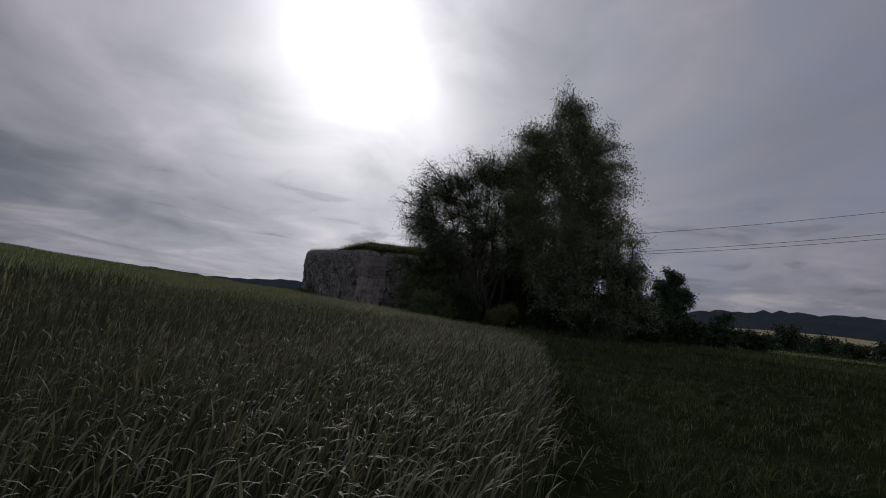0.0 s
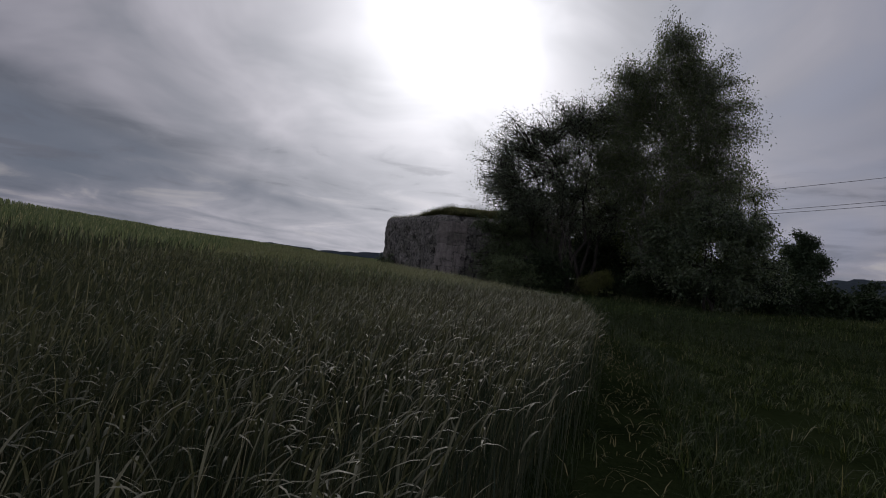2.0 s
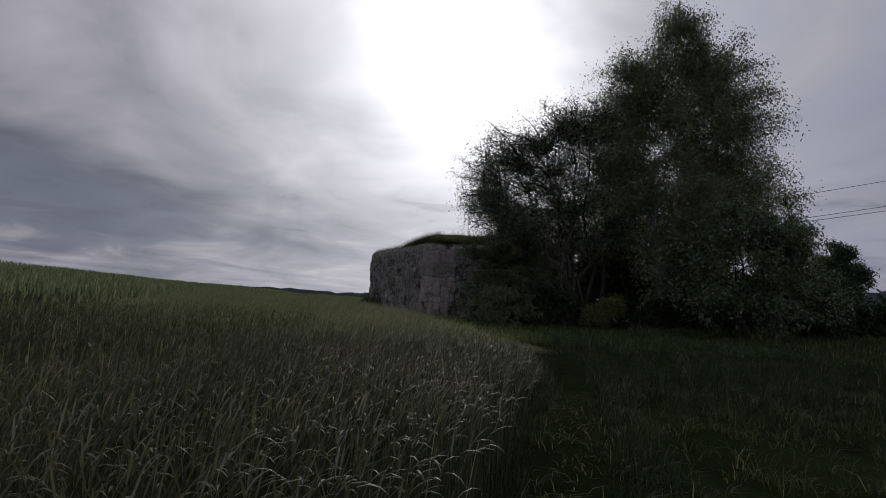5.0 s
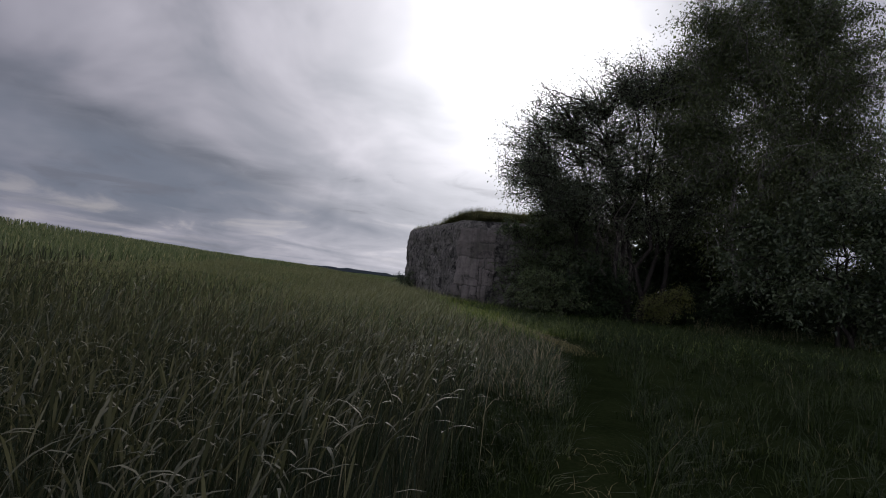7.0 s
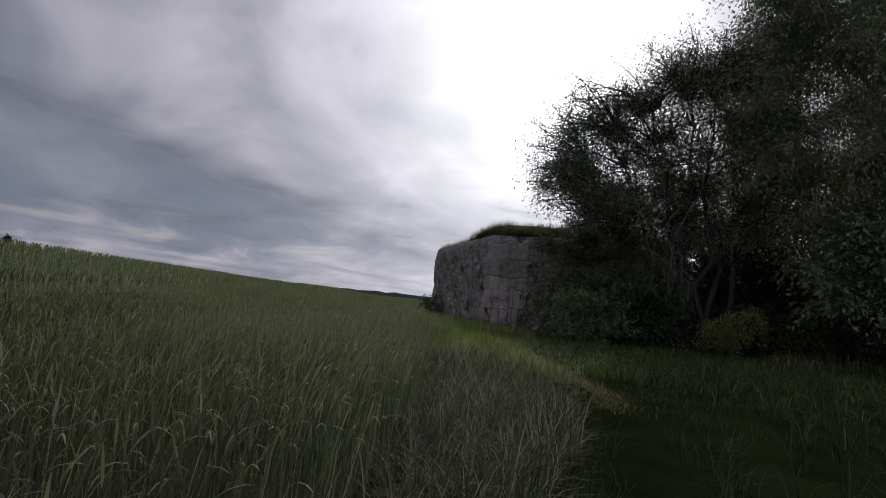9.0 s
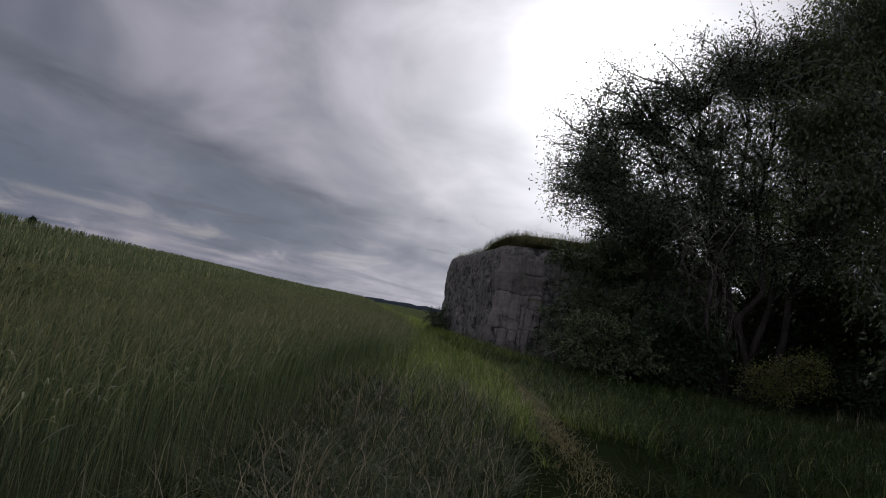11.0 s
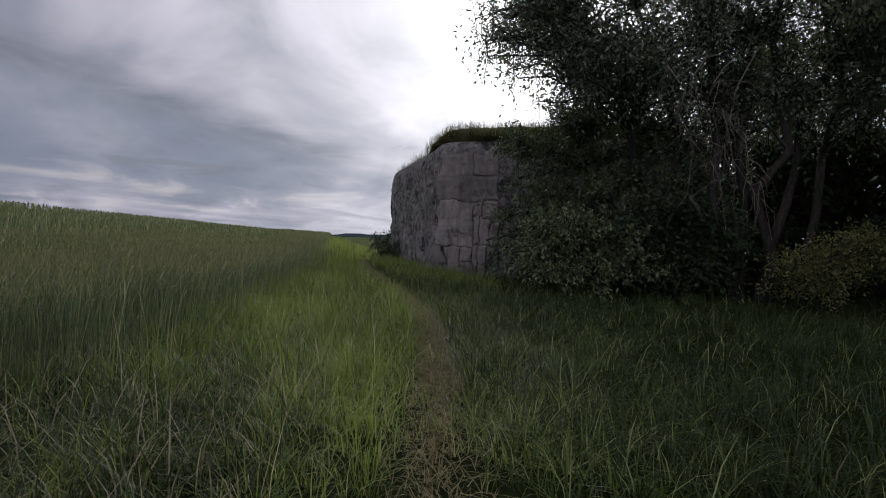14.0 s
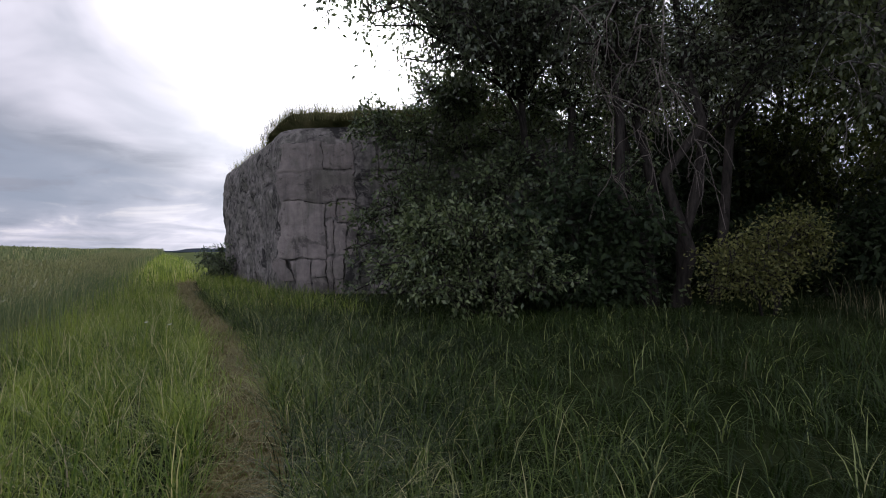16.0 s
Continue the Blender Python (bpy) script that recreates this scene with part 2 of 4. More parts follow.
GROVE_LEAF = leafy("grove_leaves", (0.042, 0.060, 0.020), (0.165, 0.190, 0.066), 0.42, 0.45, 0.3)
MAPLE_LEAF = leafy("maple_leaves", (0.034, 0.054, 0.028), (0.150, 0.185, 0.095), 0.2, 0.40, 0.35, None, 0.4)
YELLOW_LEAF = leafy("pale_bush_leaves", (0.07, 0.084, 0.026), (0.27, 0.27, 0.095), 0.3, 0.45, 0.3)
# far darker than the other leaves; shade beneath the trees is in the colour
DARK_LEAF = leafy("shade_tinted_undergrowth_leaves", (0.012, 0.024, 0.009), (0.040, 0.062, 0.022), 0.1, 0.6, 0.3)
FAR_LEAF = leafy("far_tree_leaves", (0.025, 0.042, 0.022), (0.060, 0.085, 0.042), 0.15, 0.6, 0.3)
BARK = barky("grey_brown_bark", (0.048, 0.042, 0.035), (0.015, 0.013, 0.011))
BIRCH_BARK = barky("birch_bark", (0.42, 0.40, 0.37), (0.05, 0.045, 0.04))
DEAD_WOOD = barky("dead_branch_wood", (0.17, 0.15, 0.128), (0.075, 0.066, 0.056))
MEADOW = earthy("meadow_turf", [(0.009, 0.013, 0.005), (0.019, 0.027, 0.010), (0.032, 0.040, 0.016)], 0.8, 22.0)
SOIL = earthy("rye_field_soil", [(0.035, 0.038, 0.020), (0.075, 0.080, 0.042), (0.125, 0.120, 0.065)], 0.7, 16.0)
PATH = earthy("trodden_path_soil", [(0.038, 0.036, 0.013), (0.125, 0.105, 0.042), (0.26, 0.21, 0.098)], 2.5, 38.0, 0.9, 1.0, 0.06)
TURF = earthy("roof_turf", [(0.040, 0.042, 0.020), (0.090, 0.095, 0.042), (0.15, 0.14, 0.07)], 3.0, 35.0)
CONCRETE = concrete("weathered_concrete", (0.285, 0.268, 0.242), (0.055, 0.054, 0.050), (0.030, 0.030, 0.028), 0.92)
PLASTER = concrete("pinkish_render_coat", (0.285, 0.256, 0.230), (0.180, 0.164, 0.151), (0.095, 0.088, 0.080), 0.5)
# woods on the far hills, with blue distance haze mixed into the colour
HAZED_FOREST = earthy("hazed_forest_hill", [(0.036, 0.046, 0.056), (0.048, 0.060, 0.068), (0.060, 0.074, 0.078)], 0.012, 0.08, 1.0, 0.2, 2.0)
PALE_FIELD = earthy("ripe_far_field", [(0.30, 0.27, 0.15), (0.38, 0.34, 0.20), (0.42, 0.38, 0.24)], 0.01, 0.3, 1.0, 0.1, 0.2)
GREEN_FIELD = earthy("green_far_field", [(0.085, 0.11, 0.045), (0.12, 0.145, 0.058), (0.16, 0.18, 0.075)], 0.01, 0.3, 1.0, 0.1, 0.2)


def plain(name, col, rough=0.6, metal=0.0):
    m, n = material(name)
    pos = n.add("ShaderNodeTexCoord").outputs["Object"]
    a = n.noise(pos, 6.0, 4.0)
    c = n.mix(a, rgb(*[v * 0.8 for v in col]), rgb(*[min(1, v * 1.15) for v in col]))
    p = n.add("ShaderNodeBsdfPrincipled", {"Base Color": c, "Roughness": rough, "Metallic": metal})
    finish(n, p)
    return m


WIRE = plain("dark_cable", (0.05, 0.05, 0.055), 0.6, 0.3)
WHITE_WALL = plain("white_house_wall", (0.75, 0.74, 0.72), 0.8)
ROOF_TILE = plain("brown_house_roof", (0.16, 0.09, 0.07), 0.8)
PETAL = plain("white_petal", (0.8, 0.8, 0.76), 0.6)


# ---- mesh helpers ----
def mesh_object(name, verts, faces, mats, parent=None, label="", index=None, smooth=False):
    me = bpy.data.meshes.new(name)
    verts = np.asarray(verts, dtype=np.float32)
    if isinstance(faces, np.ndarray):
        k = faces.shape[1]
        me.vertices.add(len(verts))
        me.vertices.foreach_set("co", verts.ravel())
        me.loops.add(faces.size)
        me.loops.foreach_set("vertex_index", faces.astype(np.int32).ravel())
        me.polygons.add(len(faces))
        me.polygons.foreach_set("loop_start", np.arange(0, faces.size, k, dtype=np.int32))
        me.update(calc_edges=True)
    else:
        me.from_pydata(verts.tolist(), [], faces)
    for m in (mats if isinstance(mats, (list, tuple)) else [mats]):
        me.materials.append(m)
    if index is not None:
        me.polygons.foreach_set("material_index", np.asarray(index, dtype=np.int32))
    if smooth:
        me.polygons.foreach_set("use_smooth", np.ones(len(me.polygons), dtype=bool))
    me.validate()
    me.update()
    ob = new(name, me)
    if parent is not None:
        ob.parent = parent
    if label:
        ob["label"] = label
    return ob


def part(name, bm, mat, parent, label=""):
    me = bpy.data.meshes.new(name)
    bm.to_mesh(me)
    bm.free()
    me.materials.append(mat)
    ob = new(name, me)
    ob.parent = parent
    if label:
        ob["label"] = label
    return ob


def empty(name, x, y, z, label, category, group="", kind=""):
    e = new(name)
    e.location = (x, y, z)
    return tagged(e, label, category, group, kind)


class Cloud:
    """Gathers many small faces (quads) into one mesh."""

    def __init__(self):
        self.v, self.f, self.i, self.n = [], [], [], 0

    def put(self, verts, faces, mat=0):
        self.v.append(verts.reshape(-1, 3))
        self.f.append(faces + self.n)
        self.i.append(np.full(len(faces), mat))
        self.n += verts.reshape(-1, 3).shape[0]

    def ribbons(self, pts, widths, side, mat=0):
        """pts (N, K, 3), widths (N, K), side (N, 3): N bands of K - 1 quads."""
        n, k, _ = pts.shape
        w = widths[:, :, None] * 0.5 * side[:, None, :]
        v = np.stack([pts - w, pts + w], 2).reshape(n, 2 * k, 3)
        q = np.array([[2 * a, 2 * a + 1, 2 * a + 3, 2 * a + 2] for a in range(k - 1)])
        f = (np.arange(n)[:, None, None] * 2 * k + q[None]).reshape(-1, 4)
        self.put(v, f, mat)

    def leaves(self, centre, along, side, length, width, mat=0):
        """Pointed leaves, folded a little along the middle."""
        n = len(centre)
        nrm = np.cross(along, side)
        a, s = along * length[:, None], side * width[:, None] * 0.5
        lift = nrm * width[:, None] * 0.18
        v = np.stack([centre, centre + a * 0.45 - s + lift, centre + a, centre + a * 0.45 + s + lift], 1)
        f = np.arange(n)[:, None] * 4 + np.array([[0, 1, 2, 3]])
        self.put(v, f, mat)

    def make(self, name, mats, parent=None, label=""):
        return mesh_object(name, np.concatenate(self.v), np.concatenate(self.f), mats, parent, label, np.concatenate(self.i))


def unit(v):
    return v / np.maximum(np.linalg.norm(v, axis=-1, keepdims=True), 1e-9)


def smoothstep(a, b, x):
    t = np.clip((x - a) / (b - a), 0, 1)
    return t * t * (3 - 2 * t)


rng = np.random.default_rng(7)

# ---- the lie of the land ----
EDGE_Y = [-30, 0, 2, 4, 7, 9.5, 13, 16, 20, 23, 26, 30, 34, 40, 52, 90, 300]
EDGE_X = [-14, -0.4, 0.2, 0.6, 1.15, 1.5, 1.65, 1.2, -0.1, -1.55, -2.85, -5.0, -7.4, -11.2, -19.5, -46, -200]
PATH_Y = [-30, 0, 4.6, 7.0, 10.3, 16, 20, 23, 25, 27.5, 30, 32.5, 35.6, 37.5, 41, 46, 55, 90]
PATH_X = [-12, 0.3, 1.35, 1.75, 2.15, 2.25, 2.15, 1.5, 0.6, -0.4, -1.7, -3.3, -5.7, -7.2, -9.8, -13.2, -19.5, -45]


def edge_x(y):
    return (np.interp(y - 0.8, EDGE_Y, EDGE_X) + np.interp(y, EDGE_Y, EDGE_X) + np.interp(y + 0.8, EDGE_Y, EDGE_X)) / 3


def path_x(y):
    return (np.interp(y - 0.8, PATH_Y, PATH_X) + np.interp(y, PATH_Y, PATH_X) + np.interp(y + 0.8, PATH_Y, PATH_X)) / 3


def wobble(x, y, s):
    return np.sin(x * 1.3 / s + 1.7) * np.sin(y * 1.1 / s + 0.4) * 0.6 + np.sin(x * 2.9 / s + y * 2.3 / s) * 0.4


def height(x, y):
    """Metres of ground above the path's level."""
    x, y = np.asarray(x, float), np.asarray(y, float)
    u = np.clip(-x, 0, 62)
    over = np.clip(-x - 62, 0, 200)
    h = (0.012 * u + 0.00085 * u * u) * (1 - 0.45 * smoothstep(35, 95, y)) - 0.00012 * over ** 2 - 0.02 * over
    h = h - 0.02 * np.clip(x - 16, 0, 90) - 0.012 * np.clip(y - 75, 0, 250)
    return h + 0.05 * wobble(x, y, 4.0) * smoothstep(1, 6, np.hypot(x - 1.2, 0)) + 0.02 * wobble(x, y, 1.1)


def grid_mesh(name, xs, ys, lift, mat):
    """A sheet over the ground; xs: (rows, columns) of x for each y."""
    yy = np.repeat(np.asarray(ys)[:, None], xs.shape[1], 1)
    zz = height(xs, yy) + lift
    v = np.stack([xs, yy, zz], -1).reshape(-1, 3)
    r, c = xs.shape
    a = (np.arange(r - 1)[:, None] * c + np.arange(c - 1)[None]).ravel()
    f = np.stack([a, a + 1, a + c + 1, a + c], 1)
    return mesh_object(name, v, f, mat, smooth=True)


def build_ground():
    near = np.arange(-14, 40.1, 0.45)
    far = 40 + np.cumsum(1.16 ** np.arange(36) * 0.5)
    xs = np.concatenate([-far[::-1][:-1], np.arange(-40, 40.1, 0.6), far[1:]])
    ys = np.concatenate([-14 - np.cumsum(1.2 ** np.arange(34) * 0.5)[::-1], near, far[1:]])
    ob = grid_mesh("ground", np.repeat(xs[None], len(ys), 0), ys, 0.0, MEADOW)
    tagged(ob, "rough green meadow turf rising gently to the field", "ground", kind="structure")
    ys = np.concatenate([np.arange(-25, 60, 0.5), np.arange(60, 140, 3.0)])
    s = np.concatenate([np.arange(0, 6, 0.4), np.arange(6, 70, 2.0), np.arange(70, 140, 6.0)])
    field = grid_mesh("field_soil", edge_x(ys)[:, None] - s[None], ys, 0.05, SOIL)
    tagged(field, "brown-green soil of the rye field", "field", kind="structure")
    ys = np.arange(24.5, 45, 0.2)
    half = 0.03 + 0.25 * smoothstep(25, 29.5, ys) + 0.16 * smoothstep(31, 36, ys) + 0.04 * np.sin(ys * 2.1) + 0.03 * np.sin(ys * 5.3)
    half = np.maximum(half * (1 - smoothstep(38.5, 44.5, ys)), 0.01)
    across = np.linspace(-1, 1, 7)
    yf = np.concatenate([np.arange(50, 100, 2.0), np.arange(100, 330, 10.0)])
    wide = np.concatenate([[-3.0, 0.0], np.linspace(3, 75, 16)])
    green = grid_mesh("far_field", edge_x(yf)[:, None] + wide[None], yf, 0.05, GREEN_FIELD)
    tagged(green, "light green meadow beyond the bunker", "field", kind="structure")
    p = grid_mesh("footpath", path_x(ys)[:, None] + half[:, None] * across[None], ys, 0.016, PATH)
    tagged(p, "narrow trodden path of bare soil and flattened straw", "path", kind="structure")


build_ground()


# ---- far land ----
def ridge(name, label, mat, dist, az0, az1, crest, base, seed, depth, wood=0.0):
    """A long hill seen across the valley: crest(az) in degrees above eye level."""
    az = np.radians(np.linspace(az0, az1, 90))
    r = np.random.default_rng(seed)
    bumps = sum(np.sin(az * k + r.uniform(0, 6)) / k for k in (9, 17, 31, 67)) * 0.9
    top = np.array([crest(math.degrees(a)) for a in az]) + bumps * 0.55
    rows = []
    for k, (d, f) in enumerate(((0, 0), (0.2, 0.45), (0.45, 0.8), (0.7, 0.95), (1.0, 1.0), (1.4, 0.7))):
        rad = dist + depth * d
        z = base + (np.tan(np.radians(top)) * (dist + depth) + 1.2 - base) * f
        z = z + r.normal(0, wood, len(az)) * f
        rows.append(np.stack([np.sin(az) * rad, np.cos(az) * rad, z], -1))
    v = np.concatenate(rows)
    c = len(az)
    a = (np.arange(5)[:, None] * c + np.arange(c - 1)[None]).ravel()
    f = np.stack([a, a + 1, a + c + 1, a + c], 1)
    ob = mesh_object(name, v, f, mat, smooth=True)
    return tagged(ob, label, "hill", kind="structure")


ridge("backdrop_hill", "dark wooded hill across the valley, blue haze put into its colour", HAZED_FOREST, 2300, 18, 75, lambda a: 2.2 - 0.0035 * (a - 36) ** 2 * (0.6 if a > 36 else 1.5), -20, 3, 900, 6)
ridge("backdrop_hill", "low wooded ridge behind the crops, blue-grey haze put into its colour", HAZED_FOREST, 1500, -75, -8, lambda a: 0.38 + 0.16 * math.sin(a * 0.35), -30, 5, 500, 2)
ridge("backdrop_field", "pale ripe field on the far slope", PALE_FIELD, 520, 26, 60, lambda a: 0.42 - 0.0030 * (a - 33) ** 2, -10, 8, 200)
ridge("backdrop_field", "green field at the foot of the far slope", GREEN_FIELD, 330, 25, 70, lambda a: -0.15, -12, 9, 130)


# ---- plants of the fields ----
def noisy(x, y):
    return 0.5 + 0.5 * wobble(x, y, 0.9)


def rye(points, density_width, full, lean_az=95):
    n = len(points)
    x, y = points[:, 0], points[:, 1]
    z = height(x, y)
    h = rng.normal(0.70, 0.055, n) + 0.06 * (noisy(x, y) - 0.5)
    az = np.radians(rng.normal(lean_az, 55, n))
    lean = np.stack([np.sin(az), np.cos(az), np.zeros(n)], 1)
    up = np.array([0, 0, 1.0])
    root = np.stack([x, y, z], 1)
    b = rng.uniform(0.03, 0.16, n)[:, None]
    nod = rng.uniform(0.0, 1.0, n)[:, None] ** 1.3
    face = np.radians(rng.uniform(0, 360, n))
    side = np.stack([np.cos(face), np.sin(face), np.zeros(n)], 1)
    p0, p1 = root, root + up * (h * 0.5)[:, None] + lean * b * 0.25
    p2 = root + up * (h * 0.86)[:, None] + lean * b * 0.8
    # the neck and ear bow over in one curve
    turn = 0.25 + 0.15 * rng.uniform(0, 1, n)[:, None]
    curve = [p2]
    for step, ln in enumerate((0.050, 0.034, 0.034, 0.034, 0.034)):
        th = turn + nod * 0.50 * step
        curve.append(curve[-1] + ln * (up * np.cos(th) + lean * np.sin(th)))
    e1, em, e2, e3, e4 = curve[1:]
    w = density_width
    one = np.ones(n)
    c = Cloud()
    if full == 2:
        c.ribbons(np.stack([p0, p1, p2, e1], 1), np.stack([one * 0.0045, one * 0.0040, one * 0.0032, one * 0.0026], 1) * w, side, 0)
        es = unit(np.cross(e3 - e1, up + side * 0.1))
        ew = np.stack([one * 0.0026, one * 0.0072, one * 0.0080, one * 0.0062, one * 0.0010], 1) * w
        c.ribbons(np.stack([e1, em, e2, e3, e4], 1), ew, es, 2)
        for hh, ln in ((0.48, 0.20),):
            a2 = np.radians(rng.uniform(0, 360, n))
            d = np.stack([np.sin(a2), np.cos(a2), np.zeros(n)], 1)
            q0 = root + up * (h * hh)[:, None] + lean * b * 0.2
            k = rng.uniform(0.6, 1.2, n)[:, None] * ln
            q1 = q0 + up * k * 0.8 + d * k * 0.12
            q2 = q0 + up * k * 1.15 + d * k * 0.5
            s2 = np.stack([np.cos(a2), -np.sin(a2), np.zeros(n)], 1)
            c.ribbons(np.stack([q0, q1, q2], 1), np.stack([one * 0.0030, one * 0.0044, one * 0.0008], 1) * w, s2, 1)
    elif full == 1:
        c.ribbons(np.stack([p0, p2, e1], 1), np.stack([one * 0.006, one * 0.005, one * 0.004], 1) * w, side, 0)
        es = unit(np.cross(e3 - e1, up + side * 0.1))
        c.ribbons(np.stack([e1, e2, e3], 1), np.stack([one * 0.006, one * 0.012, one * 0.002], 1) * w, es, 2)
    else:
        c.ribbons(np.stack([p0, p2, e2], 1), np.stack([one * 0.012, one * 0.011, one * 0.004], 1) * w, side, 0)
    return c


def scatter(n, x0, x1, y0, y1):
    return np.stack([rng.uniform(x0, x1, n), rng.uniform(y0, y1, n)], 1)


def in_field(n, s0, s1, y0, y1):
    y = rng.uniform(y0, y1, n)
    s = rng.uniform(s0, s1, n)
    return np.stack([edge_x(y) - s + 0.08 * rng.normal(size=n), y], 1)


BUNKER_C, BUNKER_L, BUNKER_R = (-6.2, 40.0), (-12.6, 47.6), (0.4, 41.0)

RYE_MATS = [RYE, RYE_LEAF, RYE_EAR]
PALE_MATS = [PALE_RYE, PALE_RYE_LEAF, PALE_RYE_EAR]


def split(p, y0, y1):
    """Two sets of points that run into one another between y0 and y1."""
    late = rng.uniform(0, 1, len(p)) < smoothstep(y0, y1, p[:, 1])
    return p[~late], p[late]


first, second = split(np.concatenate([in_field(31000, -0.1, 3.2, 0.3, 34), in_field(9000, -0.1, 2.2, 0.3, 16)]), 14, 21)
tagged(rye(first, 1.0, 2).make("rye_field", RYE_MATS), "dense unripe grey-green rye with nodding bearded ears", "crop", kind="stuff")
stray = in_field(3200, -1.1, 0.1, 25.5, 40)
stray = stray[(rng.uniform(0, 1, len(stray)) < 0.75 * (1 - smoothstep(0, 1.3, stray[:, 0] - edge_x(stray[:, 1])))) & (stray[:, 0] < path_x(stray[:, 1]) - 0.35)]
tagged(rye(np.concatenate([second, stray]), 1.0, 2).make("rye_field", PALE_MATS), "pale green rye thinning out into the grass verge", "crop", kind="stuff")
first, second = split(np.concatenate([in_field(23000, 3.2, 10, -1, 45), in_field(6500, 0, 3.2, 34, 62)]), 14, 26)
tagged(rye(first, 1.5, 1).make("rye_field", RYE_MATS), "unripe grey-green rye standing in the sloping field", "crop", kind="stuff")
tagged(rye(second, 1.5, 1).make("rye_field", PALE_MATS), "pale green rye standing in the sloping field", "crop", kind="stuff")
first, second = split(np.concatenate([in_field(17000, 10, 32, -5, 85), in_field(7000, 0, 10, 45, 110)]), 14, 34)
tagged(rye(first, 3.8, 0).make("rye_field", RYE_MATS), "far grey-green rye rising to the crest of the slope", "crop", kind="stuff")
tagged(rye(second, 3.8, 0).make("rye_field", PALE_MATS), "far pale rye rising to the crest of the slope", "crop", kind="stuff")
first, second = split(in_field(18000, 32, 85, -25, 120), 20, 50)
tagged(rye(first, 8.0, 0).make("rye_field", RYE_MATS), "distant grey-green rye along the skyline", "crop", kind="stuff")
tagged(rye(second, 8.0, 0).make("rye_field", PALE_MATS), "distant pale rye along the skyline", "crop", kind="stuff")


def blades(points, h, width, bend, mats, name, label, segs=3, mat=0, lift=0.0, category="grass", tuft=0):
    n = len(points)
    away = rng.normal(0, 1, (n, 2))
    if tuft:
        # blades gather in tufts and lean out from their middle
        centre = points[rng.integers(0, n, max(1, n // tuft))]
        own = rng.integers(0, len(centre), n)
        points = centre[own] + away * (0.03 + 0.035 * rng.uniform(0, 1, len(centre)))[own][:, None]
        h = h * (0.6 + 0.8 * rng.uniform(0, 1, len(centre)) ** 1.3)[own]
    x, y = points[:, 0], points[:, 1]
    root = np.stack([x, y, height(x, y) + lift], 1)
    az = np.arctan2(away[:, 0], away[:, 1]) + (rng.normal(0, 0.6, n) if tuft else 0.0)
    d = np.stack([np.sin(az), np.cos(az), np.zeros(n)], 1)
    s = np.stack([np.cos(az), -np.sin(az), np.zeros(n)], 1)
    up = np.array([0, 0, 1.0])
    k = np.linspace(0, 1, segs + 1)
    bb = np.minimum(bend * rng.uniform(0.2, 1.3, n), 0.32 / np.maximum(h, 0.05))
    pts = root[:, None] + up * (h[:, None] * (k - 0.35 * np.minimum(bb, 1.2)[:, None] * k ** 3))[:, :, None] + d[:, None] * (h[:, None] * bb[:, None] * k ** 2)[:, :, None]
    w = width * rng.uniform(0.7, 1.3, n)[:, None] * (1 - 0.92 * k ** 1.6)[None]
    c = Cloud()
    c.ribbons(pts, w, s, mat)
    return tagged(c.make(name, mats), label, category, kind="stuff")


def off_path(p, half):
    half = (half + 0.14 * smoothstep(29, 35, p[:, 1])) * (1 - smoothstep(39, 43.5, p[:, 1]))
    keep = (np.abs(p[:, 0] - path_x(p[:, 1])) > half * (0.75 + 0.5 * noisy(p[:, 0] * 3, p[:, 1] * 3))) & (p[:, 0] > edge_x(p[:, 1]) - 0.1)
    wall = (p[:, 1] > 39.6) & (p[:, 0] > -6.4 - (p[:, 1] - 39.6) * 0.78)
    return p[keep & ~wall]


def tussock(p):
    return 0.65 + 0.7 * np.clip(wobble(p[:, 0] * 1.7, p[:, 1] * 1.7, 1.0) * 0.5 + 0.5, 0, 1)


def verge_points(n, y0, y1, right):
    y = rng.uniform(y0, y1, n)
    e = edge_x(y)
    return off_path(np.stack([e + rng.uniform(-0.15, 1, n) * (right - e), y], 1), 0.30)


def bank_points(n, y0, y1):
    """Between the rye and the path."""
    y = rng.uniform(y0, y1, n)
    e = edge_x(y)
    return off_path(np.stack([e - 0.3 + rng.uniform(0, 1, n) ** 0.9 * (path_x(y) - e + 0.2), y], 1), 0.2)


def ragged(p, y0, y1):
    """Thins the points out towards y0."""
    return p[rng.uniform(0, 1, len(p)) < smoothstep(y0, y1, p[:, 1] + 1.5 * wobble(p[:, 0], p[:, 1], 0.7))]


p = ragged(bank_points(64000, 21, 41), 22.5, 28.5)
p = p[np.abs(p[:, 0] - path_x(p[:, 1])) > 0.3]
tall = 1.15 - 0.65 * smoothstep(0.0, 1.0, (p[:, 0] - edge_x(p[:, 1])) / np.maximum(path_x(p[:, 1]) - edge_x(p[:, 1]), 0.3))
blades(p, np.minimum(0.35 * tall * (0.5 + 0.5 * smoothstep(18, 25, p[:, 1])) * tussock(p) * rng.uniform(0.4, 1.25, len(p)), 0.62), 0.0062, 1.5, [LUSH], "verge_grass", "tall lush pale green grass between rye and path", tuft=14)
y = 22 + 17.4 * rng.uniform(0, 1, 24000) ** 0.9
p = ragged(off_path(np.stack([path_x(y) + 0.12 + np.abs(rng.normal(0, 1.0, 24000)), y], 1), 0.22), 24, 29)
blades(p, 0.27 * tussock(p) * rng.uniform(0.4, 1.3, len(p)), 0.0072, 1.6, [PATHSIDE], "verge_grass", "tangled green grass along the path", tuft=11)
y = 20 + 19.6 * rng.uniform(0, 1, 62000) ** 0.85
